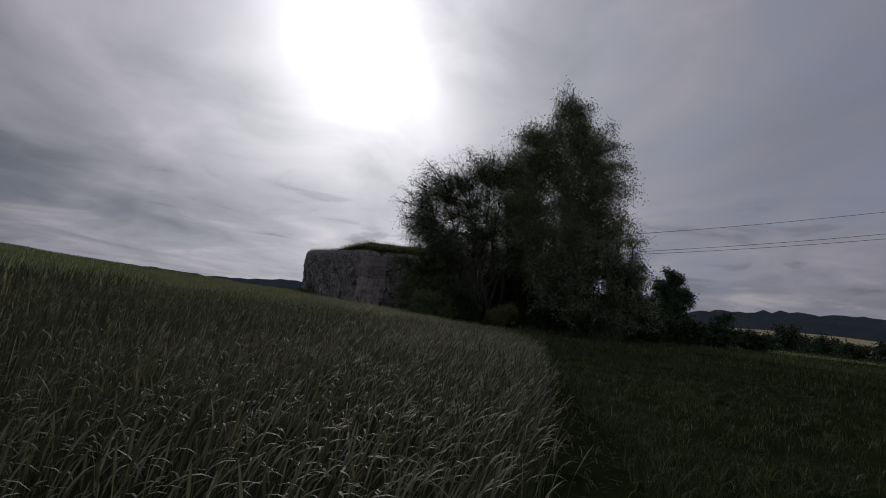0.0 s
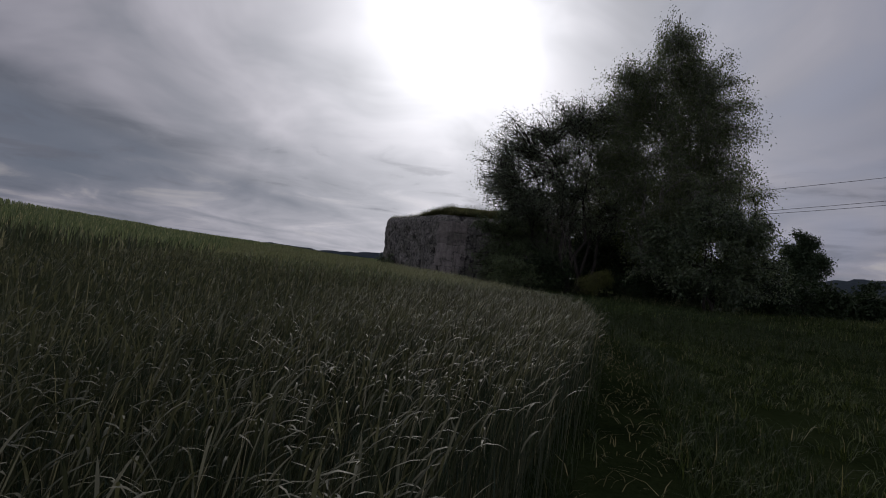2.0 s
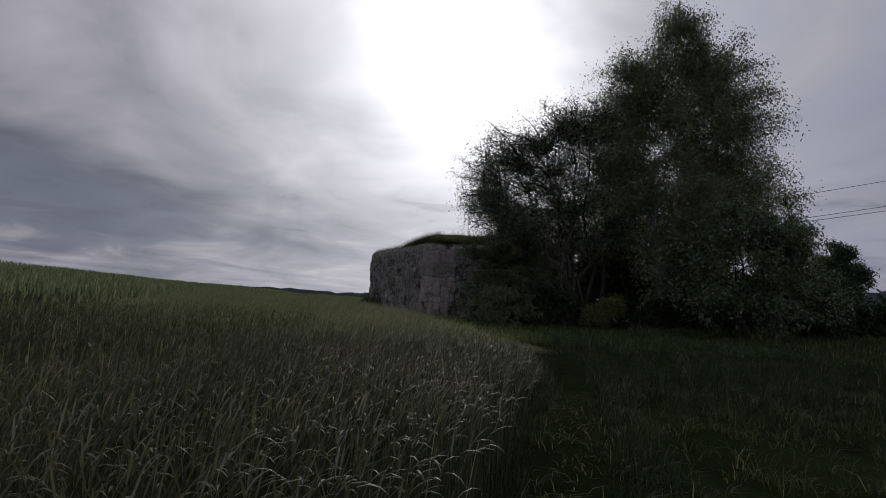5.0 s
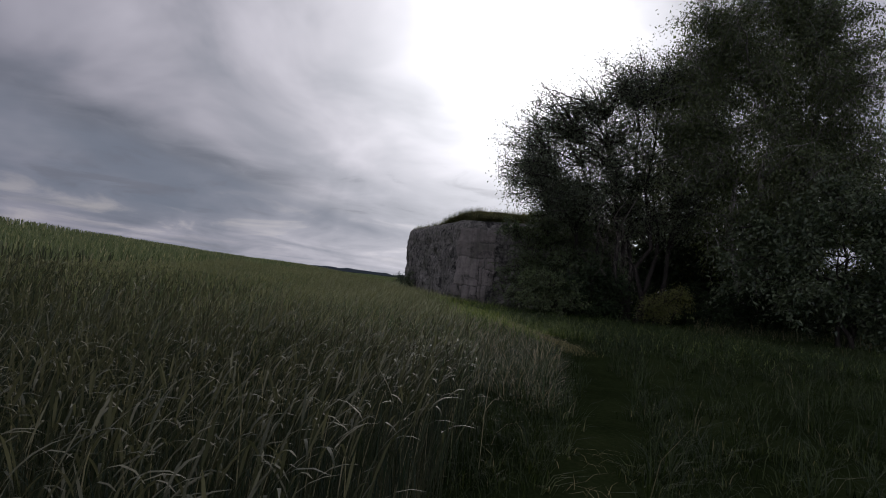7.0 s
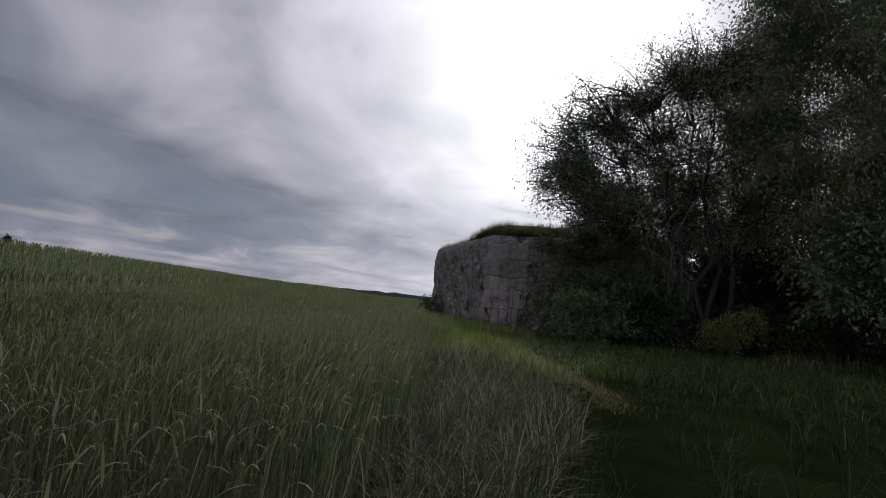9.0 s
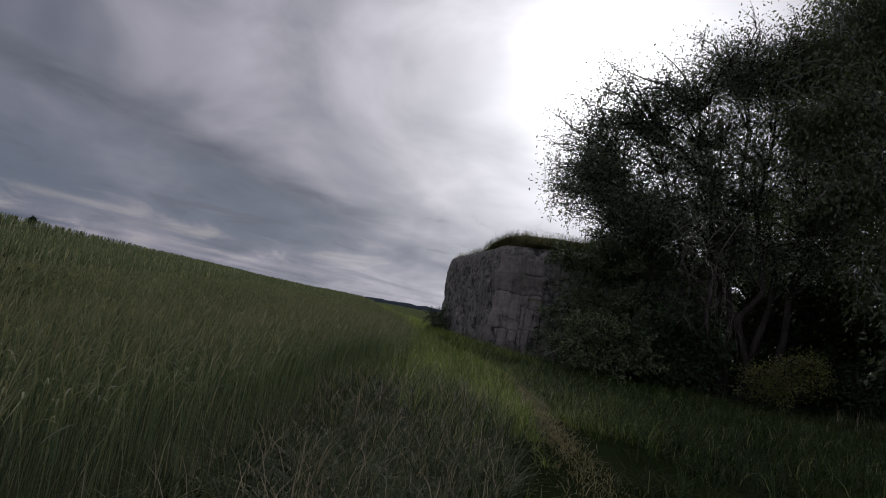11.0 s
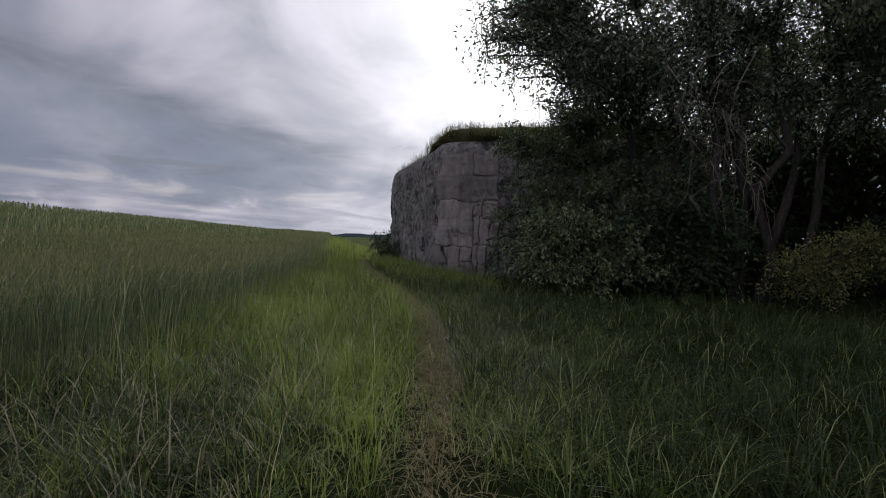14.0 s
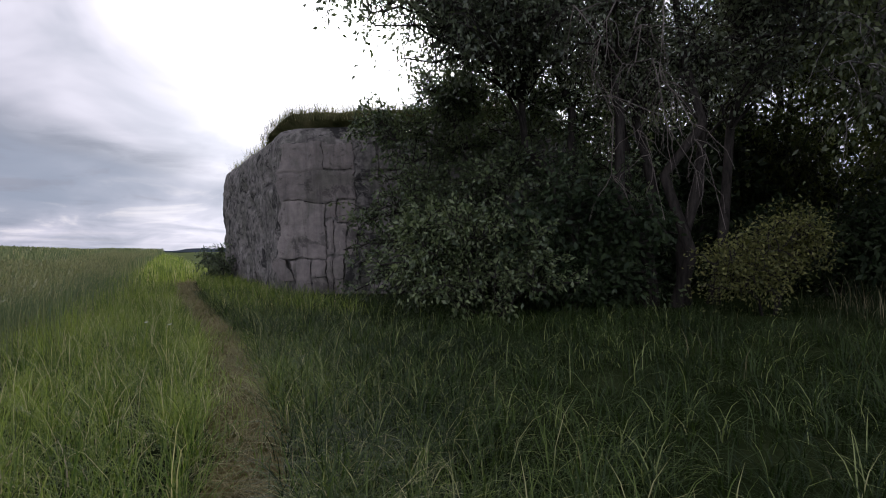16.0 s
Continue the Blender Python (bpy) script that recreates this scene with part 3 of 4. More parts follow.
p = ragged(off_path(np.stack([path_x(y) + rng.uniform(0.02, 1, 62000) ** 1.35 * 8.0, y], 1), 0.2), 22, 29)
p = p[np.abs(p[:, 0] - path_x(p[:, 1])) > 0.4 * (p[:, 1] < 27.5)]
blades(p, 0.25 * tussock(p) * rng.uniform(0.35, 1.35, len(p)), 0.0080, 1.6, [SHADE_TINTED], "verge_grass", "tangled green grass before the bunker, shade put into its colour", tuft=14)
# short bright blades close to where the path nears the bunker, thin on the path itself
y = 26 + 8 * rng.uniform(0, 1, 20000) ** 1.3
x = path_x(y) + rng.normal(0, 1.7, 20000)
on = np.abs(x - path_x(y)) < 0.24
keep = ~on | (rng.uniform(0, 1, 20000) < 0.35)
p = np.stack([x, y], 1)[keep]
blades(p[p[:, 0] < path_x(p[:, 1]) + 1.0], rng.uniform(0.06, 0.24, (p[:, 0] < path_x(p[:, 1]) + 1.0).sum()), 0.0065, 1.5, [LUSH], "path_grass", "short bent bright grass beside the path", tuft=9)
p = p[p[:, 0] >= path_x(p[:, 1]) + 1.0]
blades(p, rng.uniform(0.08, 0.28, len(p)), 0.0065, 1.5, [SHADE_TINTED], "path_grass", "short bent dark grass before the bushes, shade put into its colour", tuft=9)
# grass against the long side of the bunker
y = rng.uniform(36, 52, 9000)
side = -6.5 - (y - 40) * 0.842
p = np.stack([path_x(y) + 0.55 + rng.uniform(0, 1, 9000) * np.maximum(side - path_x(y), 0.2), y], 1)
blades(p, 0.42 * tussock(p) * rng.uniform(0.4, 1.2, len(p)), 0.011, 1.0, [LUSH], "verge_grass", "rank grass along the foot of the bunker", 2)
y = 15 + 14 * rng.uniform(0, 1, 30000)
e = edge_x(y)
p = off_path(np.stack([e - 0.35 + rng.uniform(0, 1, 30000) * np.maximum(1.4, path_x(y) - e - 0.3), y], 1), 0.2)
p = ragged(p[rng.uniform(0, 1, len(p)) < 1 - 0.85 * smoothstep(24.5, 28, p[:, 1])], 15.5, 19.5)
blades(p, 0.33 * tussock(p) * rng.uniform(0.4, 1.25, len(p)), 0.0075, 1.7, [WEED], "verge_weeds", "low dark weeds with drooping leaves beside the rye", category="weeds", tuft=10)
y = 34.4 + 2.4 * rng.uniform(0, 1, 4500)
p = np.stack([rng.uniform(4.8, 11.5, 4500), y], 1)
blades(p, 0.5 * tussock(p) * rng.uniform(0.4, 1.2, len(p)), 0.008, 0.9, [WEED], "verge_weeds", "long pale weeds before the dark thicket", category="weeds", tuft=8)
p = verge_points(17000, 1.5, 19, 3.0)
blades(p, 0.16 * tussock(p) * rng.uniform(0.5, 1.3, len(p)), 0.0065, 0.7, [GRASS], "verge_grass", "short green grass along the edge of the rye")
p = off_path(scatter(22000, 1.5, 9, 2.5, 18), 0.2)
p = p[rng.uniform(0, 1, len(p)) > 0.5 * smoothstep(15, 18, p[:, 1])]
blades(p, 0.13 * tussock(p) * rng.uniform(0.5, 1.4, len(p)), 0.008, 1.1, [OPEN_GRASS], "meadow_grass", "rough olive-green meadow grass in uneven tufts", 2, tuft=10)
p = off_path(scatter(17000, 1.5, 9, 15, 37), 0.25)
blades(p, (0.13 + 0.16 * smoothstep(17, 25, p[:, 1])) * tussock(p) * rng.uniform(0.5, 1.3, len(p)), 0.009, 1.0, [GRASS], "meadow_grass", "dark green rough meadow grass", 2, tuft=10)
p = scatter(26000, 9, 30, 4, 48)
blades(p, 0.20 * tussock(p) * rng.uniform(0.5, 1.3, len(p)), 0.022, 0.5, [OPEN_GRASS], "meadow_grass", "green meadow grass reaching the valley edge", 1)
p = scatter(10000, 22, 90, 5, 95)
blades(p, 0.28 * tussock(p) * rng.uniform(0.5, 1.3, len(p)), 0.07, 0.5, [GRASS], "meadow_grass", "far meadow grass on the falling slope", 1)
y = 38 + 70 * rng.uniform(0, 1, 14000) ** 1.6
p = np.stack([edge_x(y) + rng.uniform(-1, 6, len(y)), y], 1)
p = off_path(p, 0.25)
p = p[p[:, 0] < -12.6 - (p[:, 1] - 47.3) * 0.3]
blades(p, 0.45 * tussock(p) * rng.uniform(0.6, 1.3, len(p)), 0.02, 0.45, [LUSH], "verge_grass", "green grass strip running on beyond the bunker", 2)
# flattened straw on the path
y = np.concatenate([rng.uniform(4, 16, 500), 22 + 24 * rng.uniform(0, 1, 24000) ** 0.62])
p = np.stack([path_x(y) + rng.normal(0, 1, len(y)) * (0.18 + 0.08 * smoothstep(30, 36, y)), y], 1)
blades(p, rng.uniform(0.03, 0.12, len(p)), 0.006, 2.2, [STRAW], "path_straw", "flattened dry grass lying on the path", 2, lift=0.012)


# ---- trees and bushes ----
def tube(c, pts, radii, sides, mat=0):
    """pts (K, 3), radii (K): one limb."""
    k = len(pts)
    d = unit(np.gradient(pts, axis=0))
    ref = np.where(np.abs(d[:, 2:3]) > 0.9, np.array([[1.0, 0, 0]]), np.array([[0, 0, 1.0]]))
    a = unit(np.cross(d, ref))
    b = np.cross(d, a)
    th = np.arange(sides) / sides * 2 * np.pi
    ring = pts[:, None] + radii[:, None, None] * (np.cos(th)[None, :, None] * a[:, None] + np.sin(th)[None, :, None] * b[:, None])
    i, j = np.meshgrid(np.arange(k - 1), np.arange(sides), indexing="ij")
    j2 = (j + 1) % sides
    f = np.stack([i * sides + j, i * sides + j2, (i + 1) * sides + j2, (i + 1) * sides + j], -1).reshape(-1, 4)
    c.put(ring.reshape(-1, 3), f, mat)


def bough(a, b, sag, r, k=6, rough=0.06):
    """A limb's line from a to b, rising first and then spreading."""
    t = np.linspace(0, 1, k)[:, None]
    pts = a + (b - a) * t
    pts[:, 2] += (np.sin(t[:, 0] * np.pi) * sag)
    ln = np.linalg.norm(b - a)
    pts[1:-1] += r.normal(0, rough * ln, (k - 2, 3)) * 0.5
    return pts


def build_tree(name, label, at, stems, lobes, leaf_mat, bark_mat, leaves, leaf_size, droop=0.3, limbs=9, twigs=7, seed=1, trunk_r=0.13, category="tree", group="", hollow=0.45, spread=0.12):
    """stems: tops (x, y, z from the foot) of the stems; lobes: (x, y, z, rx, ry, rz, share) of the crown."""
    r = np.random.default_rng(seed)
    gz = float(height(at[0], at[1]))
    thing = empty(name, at[0], at[1], gz, label, category, group)
    trunk, twig, crown = Cloud(), Cloud(), Cloud()
    lines = []
    for s in stems:
        foot = np.array([s[3] if len(s) > 3 else r.normal(0, 0.12), s[4] if len(s) > 4 else r.normal(0, 0.12), -0.15])
        pts = bough(foot, np.array(s[:3], float), 0.0, r, 9, 0.035)
        rad = np.linspace(trunk_r, trunk_r * 0.22, 9)
        rad[0] *= 1.25
        stem = Cloud()
        tube(stem, pts, rad, 8)
        stem.make("trunk", bark_mat, thing)
        lines.append(pts)
    allp = np.concatenate([l[2:] for l in lines])
    total = sum(l[6] for l in lobes)
    lc, la = [], []
    for lx, ly, lz, rx, ry, rz, share in lobes:
        nb = max(2, int(limbs * share / total * len(lobes)))
        per = int(leaves * share / total / nb / twigs)
        for _ in range(nb):
            v = unit(r.normal(size=3)) * r.uniform(hollow, 1.0) ** 0.6
            tip = np.array([lx, ly, lz]) + v * np.array([rx, ry, rz])
            tip[2] = max(tip[2], 0.25)
            d = np.linalg.norm(allp - tip, axis=1) + np.where(allp[:, 2] > tip[2] + 0.2, 3.0, 0)
            start = allp[np.argmin(d + r.uniform(0, 1.2, len(d)))]
            line = bough(start, tip, 0.12 * np.linalg.norm(tip - start), r, 6)
            tube(trunk, line, np.linspace(trunk_r * 0.34, 0.012, 6), 4)
            for _ in range(twigs):
                base = line[r.integers(2, 6)]
                w = unit(r.normal(size=3) + unit(tip - start) * 0.5) * r.uniform(0.35, 1.0) * min(1.1, 0.42 * (rx + rz) / 2 + 0.2)
                end = base + w + np.array([0, 0, -droop * r.uniform(0.3, 1.0)])
                tl = bough(base, end, 0.1, r, 4)
                tube(twig, tl, np.linspace(0.011, 0.004, 4), 3)
                t = r.uniform(0.1, 1.05, per)
                q = np.stack([np.interp(t, np.linspace(0, 1, 4), tl[:, a]) for a in range(3)], 1)
                q += r.normal(0, spread + 0.06 * droop, (per, 3))
                lc.append(q)
                la.append(np.repeat(unit(end - base)[None], per, 0))
    lc, la = np.concatenate(lc), np.concatenate(la)
    lc[:, 2] = np.maximum(lc[:, 2], 0.05)
    n = len(lc)
    al = unit(la * 0.8 + r.normal(size=(n, 3)) * 0.75 + np.array([0, 0, -0.2 - droop]))
    sd = unit(np.cross(al, r.normal(size=(n, 3))))
    size = leaf_size * r.uniform(0.7, 1.35, n)
    crown.leaves(lc, al, sd, size, size * 0.46)
    tagged(trunk.make("limb_work", bark_mat, thing), kind="stuff")
    tagged(twig.make("twig_work", bark_mat, thing), kind="stuff")
    crown.make("crown", leaf_mat, thing)
    return thing


willow = build_tree("willow", "many-stemmed goat willow with airy grey-green leaves", (2.2, 37.2),
           [(-3.2, -0.8, 6.2, -0.5, 0), (-2.3, 0.2, 7.8, -0.3, 0.3), (-1.2, -0.2, 8.8, 0.0, -0.2), (0.0, 0.4, 9.4, 0.2, 0.2), (0.9, -0.5, 9.0, 0.5, -0.1), (1.8, 0.3, 8.2, 0.8, 0.3), (-0.5, 0.9, 8.0, -0.1, 0.6), (2.6, 0.6, 8.0, 1.3, 0.4)],
           [(-4.3, -0.9, 7.7, 1.6, 1.4, 1.7, 1.1), (-2.7, -0.4, 9.2, 1.9, 1.6, 1.7, 1.5), (-0.6, -0.2, 10.0, 2.1, 1.8, 1.8, 1.6), (1.5, 0.2, 10.0, 2.2, 1.9, 2.0, 1.6), (-2.7, -0.4, 5.4, 1.8, 1.3, 1.3, 0.9), (0.3, -0.2, 6.0, 2.4, 1.6, 1.7, 1.5), (2.4, 0, 5.6, 1.8, 1.6, 1.8, 1.2), (-1.4, -0.4, 6.8, 2.3, 1.6, 1.7, 1.6), (-1.6, -0.8, 5.3, 1.9, 1.2, 1.1, 0.7), (-3.9, -1.2, 5.8, 1.3, 1.1, 1.0, 0.4), (1.2, 0.3, 4.4, 1.8, 1.4, 1.1, 1.0), (2.9, 0.3, 7.6, 1.9, 1.6, 1.9, 1.3), (-0.6, 0.6, 7.9, 2.4, 1.5, 1.5, 0.8), (-4.4, -3.0, 5.3, 0.9, 1.0, 1.2, 0.40), (-3.6, -2.4, 5.5, 1.2, 1.1, 1.2, 0.55), (-3.1, -2.3, 4.6, 1.1, 1.0, 0.9, 0.5), (-4.6, -1.6, 6.3, 1.0, 1.0, 1.0, 0.45), (-1.6, -2.0, 4.8, 1.6, 1.0, 0.9, 0.6), (0.0, 0.6, 4.7, 1.8, 1.0, 1.0, 1.0)],
           WILLOW_LEAF, BARK, 104000, 0.094, 0.12, 34, 14, 11, 0.115, hollow=0.0, spread=0.19)
build_tree("birch", "tall silver birch with hanging twigs and dense leaves", (7.1, 36.5),
           [(0.2, 0, 16.4, 0, 0), (-1.8, 0.5, 12.4, -0.3, 0.2), (2.2, 0.2, 12.0, 0.4, 0)],
           [(0.1, 0, 14.8, 1.3, 1.3, 2.0, 0.8), (-1.5, 0, 12.3, 1.9, 1.7, 1.9, 1.2), (1.9, 0, 12.3, 1.9, 1.7, 2.0, 1.2), (-3.0, 0.2, 10.2, 2.0, 1.8, 2.0, 1.4), (0.4, -0.4, 10.0, 2.4, 2.0, 2.2, 1.6), (3.1, 0.2, 9.9, 1.9, 1.8, 2.2, 1.4), (3.6, 0.3, 7.4, 1.5, 1.6, 1.9, 1.0), (-2.0, 0, 7.4, 2.6, 2.0, 1.9, 1.5), (1.2, -0.5, 6.9, 2.6, 2.0, 1.9, 1.5), (0.0, -0.3, 4.6, 3.6, 1.8, 1.5, 1.2), (-3.4, 0.2, 8.3, 1.9, 1.7, 1.9, 1.2), (0.2, 0.6, 8.4, 2.6, 1.6, 2.0, 1.3), (-0.5, 0.5, 11.8, 2.2, 1.6, 2.0, 1.2), (0.9, 0.2, 13.3, 1.6, 1.4, 1.7, 0.8)],
           BIRCH_LEAF, BIRCH_BARK, 150000, 0.112, 0.75, 28, 14, 12, 0.17, hollow=0.0, spread=0.19)
build_tree("maple_shrub", "broad dark maple shrub with large pale-edged leaves", (9.2, 33.8),
           [(-1.5, 0, 3.6), (0, 0.2, 4.8), (1.6, -0.1, 4.2), (-0.4, -0.6, 3.0)],
           [(0, 0, 4.0, 2.4, 1.8, 2.1, 1.5), (2.0, 0, 3.0, 1.6, 1.5, 2.0, 1.0), (-2.2, 0, 2.8, 1.8, 1.5, 1.9, 1.1), (0.2, -0.8, 1.3, 3.2, 1.2, 1.2, 1.2)],
           MAPLE_LEAF, BARK, 26000, 0.15, 0.2, 20, 9, 13, 0.08, "shrub", hollow=0.2)
build_tree("willow_bush", "dense leafy willow bush leaning on the concrete wall", (-0.7, 37.8),
           [(-1.8, -0.3, 3.4), (-0.6, 0, 4.2), (0.8, -0.2, 3.8), (0.2, -1.0, 2.2), (2.0, -0.3, 3.2)],
           [(-1.3, 0.5, 3.8, 1.7, 1.0, 1.1, 1.2), (0.7, 0.3, 3.7, 1.9, 1.2, 1.3, 1.3), (-1.1, -0.2, 1.9, 1.5, 1.1, 1.2, 1.2), (0.8, -0.7, 1.7, 1.9, 1.2, 1.3, 1.3), (0.4, -1.2, 0.7, 2.6, 0.9, 0.7, 1.0), (-2.1, -0.1, 1.1, 1.1, 0.9, 1.0, 0.8), (2.6, -0.2, 1.6, 1.3, 1.0, 1.6, 0.9)],
           BUSH_LEAF, BARK, 58000, 0.095, 0.0, 36, 12, 14, 0.04, "bush", hollow=0.35, spread=0.045)
build_tree("goat_willow", "leafy goat willow bush with pale broad leaves in loose sprays", (-0.55, 35.7),
           [(-1.1, -0.4, 1.3), (-0.4, -0.3, 1.8), (0.3, -0.2, 1.7), (0.9, -0.4, 1.0), (-0.9, -0.6, 0.7)],
           [(-1.1, -0.5, 1.1, 0.65, 0.5, 0.6, 1.0), (-0.4, -0.4, 1.4, 0.8, 0.6, 0.7, 1.1), (0.4, -0.4, 1.2, 0.75, 0.6, 0.65, 0.9), (-0.2, -0.7, 0.55, 1.3, 0.5, 0.45, 0.8), (1.1, -0.4, 0.7, 0.5, 0.45, 0.45, 0.4)],
           SPRAY_LEAF, BARK, 8200, 0.088, 0.0, 15, 6, 16, 0.03, "bush", hollow=0.1, spread=0.05)
build_tree("pale_bush", "low pale yellow-green bush under the trees", (3.9, 35.9),
           [(-0.5, 0, 1.3), (0.5, 0.1, 1.6), (0, -0.3, 1.0)],
           [(-0.5, 0, 0.7, 0.6, 0.6, 0.5, 1), (0.2, 0.1, 1.0, 0.65, 0.6, 0.6, 1.1), (0.6, 0.1, 1.3, 0.4, 0.4, 0.45, 0.5)],
           YELLOW_LEAF, BARK, 7500, 0.062, 0.05, 12, 6, 15, 0.025, "bush", hollow=0.3)
for x, y, hgt, sd in ((6.2, 41.8, 9.5, 21), (8.0, 39.6, 9.0, 25), (9.6, 42.5, 10.5, 22), (12.2, 40.2, 8.5, 23), (3.6, 46.5, 9.5, 24)):
    build_tree("grove_tree", "dark slender tree in the grove behind", (x, y),
               [(0.1, 0, hgt), (-0.9, 0.3, hgt * 0.8), (0.9, -0.2, hgt * 0.75)],
               [(0, 0, hgt * 0.82, 1.9, 1.8, hgt * 0.2, 1.2), (-0.9, 0, hgt * 0.58, 2.1, 1.8, hgt * 0.2, 1.0), (1.0, 0, hgt * 0.52, 2.1, 1.8, hgt * 0.2, 1.0), (0, 0, hgt * 0.34, 2.2, 1.8, hgt * 0.14, 0.8)],
               GROVE_LEAF, BARK, 16000, 0.12, 0.4, 16, 10, sd, 0.14, "tree", "grove behind the bunker", 0.1, 0.2)
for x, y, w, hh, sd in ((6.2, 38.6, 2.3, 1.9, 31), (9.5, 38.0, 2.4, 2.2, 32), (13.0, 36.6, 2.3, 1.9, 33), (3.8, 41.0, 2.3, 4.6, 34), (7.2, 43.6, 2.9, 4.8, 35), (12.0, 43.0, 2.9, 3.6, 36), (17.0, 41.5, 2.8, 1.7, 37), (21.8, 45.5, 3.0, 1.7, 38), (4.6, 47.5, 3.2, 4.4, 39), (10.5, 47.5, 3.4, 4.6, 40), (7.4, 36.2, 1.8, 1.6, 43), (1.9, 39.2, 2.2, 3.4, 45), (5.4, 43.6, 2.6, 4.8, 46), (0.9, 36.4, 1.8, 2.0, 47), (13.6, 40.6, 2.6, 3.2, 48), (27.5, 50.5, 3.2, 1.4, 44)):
    build_tree("undergrowth_bush", "dense thicket under the trees, shade put into its dark colour", (x, y), [(0, 0, hh), (-0.8, 0, hh * 0.8), (0.8, 0, hh * 0.8)],
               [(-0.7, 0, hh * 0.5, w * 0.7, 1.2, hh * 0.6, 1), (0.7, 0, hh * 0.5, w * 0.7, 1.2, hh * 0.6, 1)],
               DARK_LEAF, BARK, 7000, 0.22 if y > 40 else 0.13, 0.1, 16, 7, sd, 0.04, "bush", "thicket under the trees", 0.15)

# bare dead boughs hanging from the willow
rd = np.random.default_rng(5)
for k in range(4):
    dead = Cloud()
    a = np.array([-1.2 + 0.34 * k, -2.6 - 0.12 * k, 4.5 - 0.2 * k])
    b = a + np.array([0.5 + 0.2 * rd.uniform(), -0.45, -2.3 - 0.6 * rd.uniform()])
    top = np.array([-0.2 + 0.2 * k, -0.1, 5.4])
    line = np.concatenate([bough(top, a, 0.2, rd, 5), bough(a, b, 0.35, rd, 8, 0.11)[1:]])
    tube(dead, line, np.linspace(0.015, 0.004, len(line)), 5)
    for q in line[4:-1]:
        for _ in range(3):
            e = q + np.array([rd.normal(0, 0.25), rd.normal(0, 0.2), -rd.uniform(0.25, 0.8)])
            tube(dead, bough(q, e, 0.08, rd, 5, 0.08), np.linspace(0.006, 0.0025, 5), 4)
    dead.make("dead_bough", DEAD_WOOD, willow, "bare grey dead bough hanging down")
build_tree("field_tree", "small round tree standing alone on the bank", (33.7, 83.5), [(0, 0, 9.6), (-1.2, 0, 7.2), (1.4, 0, 7.2)],
           [(0, 0, 8.4, 1.9, 2, 1.9, 0.8), (-1.2, 0, 6.4, 2.5, 2.2, 2.2, 1.2), (1.4, 0, 6.2, 2.4, 2.2, 2.2, 1.2), (0, 0, 5.0, 3.4, 2.4, 2.4, 1.4), (0, 0, 2.6, 3.6, 2.2, 2.0, 1.2)],
           FAR_LEAF, BARK, 26000, 0.30, 0.1, 22, 9, 41, 0.16, "tree", hollow=0.0, spread=0.25)
build_tree("sapling", "young thin tree on the bank", (38.0, 76.0), [(0.2, 0, 4.2), (-0.9, 0, 3.2)],
           [(0.5, 0, 3.4, 1.1, 1, 1.4, 1), (-0.9, 0, 2.6, 1.1, 1, 1.1, 1), (0, 0, 1.5, 1.6, 1, 1.0, 1)],
           FAR_LEAF, BARK, 2200, 0.28, 0.1, 9, 5, 42, 0.08, "tree")
for az, dist, w, hh, sd in ((31.5, 150, 3.6, 6.0, 51), (34.2, 190, 4.5, 5.0, 52), (36.0, 170, 4.0, 4.0, 53), (38.4, 175, 5.0, 5.5, 54), (41.0, 165, 5.0, 6.0, 55), (33.0, 230, 5.0, 5.0, 56)):
    x, y = math.sin(radians(az)) * dist, math.cos(radians(az)) * dist
    build_tree("valley_tree", "dark rounded tree far down the valley", (x, y), [(0, 0, hh * 0.9), (-1, 0, hh * 0.7)],
               [(0, 0, hh * 0.65, w, 2.5, hh * 0.4, 1), (-w * 0.5, 0, hh * 0.45, w * 0.8, 2.5, hh * 0.4, 1), (w * 0.5, 0, hh * 0.4, w * 0.8, 2.5, hh * 0.4, 1)],
               FAR_LEAF, BARK, 2600, 0.7, 0.1, 12, 6, sd, 0.2, "tree", "trees in the valley", 0.1, 0.4)
for x, y, hh, sd in ((-64.5, 52.0, 1.25, 61), (-66.0, 52.6, 1.0, 62), (-67.6, 51.5, 0.8, 63), (-108.0, 127.0, 3.6, 64), (-111.5, 126.0, 4.2, 65), (-115.0, 124.0, 3.0, 66)):
    build_tree("conifer", "small dark pointed conifer on the skyline", (x, y), [(0, 0, hh)],
               [(0, 0, hh * 0.3, hh * 0.32, hh * 0.32, hh * 0.22, 1.4), (0, 0, hh * 0.6, hh * 0.2, hh * 0.2, hh * 0.22, 1.0), (0, 0, hh * 0.85, hh * 0.09, hh * 0.09, hh * 0.16, 0.5)],
               FAR_LEAF, BARK, 1400, 0.16 * hh ** 0.5, 0.2, 10, 4, sd, 0.05, "tree", "conifers on the skyline", 0.1, 0.06)
build_tree("nettle_clump", "dark clump of nettles at the foot of the concrete", (-10.6, 44.4), [(0, 0, 1.0), (-0.5, 0.4, 0.9), (0.4, -0.4, 0.8)],
           [(0, 0, 0.7, 0.7, 0.7, 0.5, 1), (-0.6, 0.6, 0.6, 0.6, 0.6, 0.45, 1)], MAPLE_LEAF, BARK, 2600, 0.1, 0.1, 9, 6, 71, 0.012, "weeds", hollow=0.2, spread=0.06)


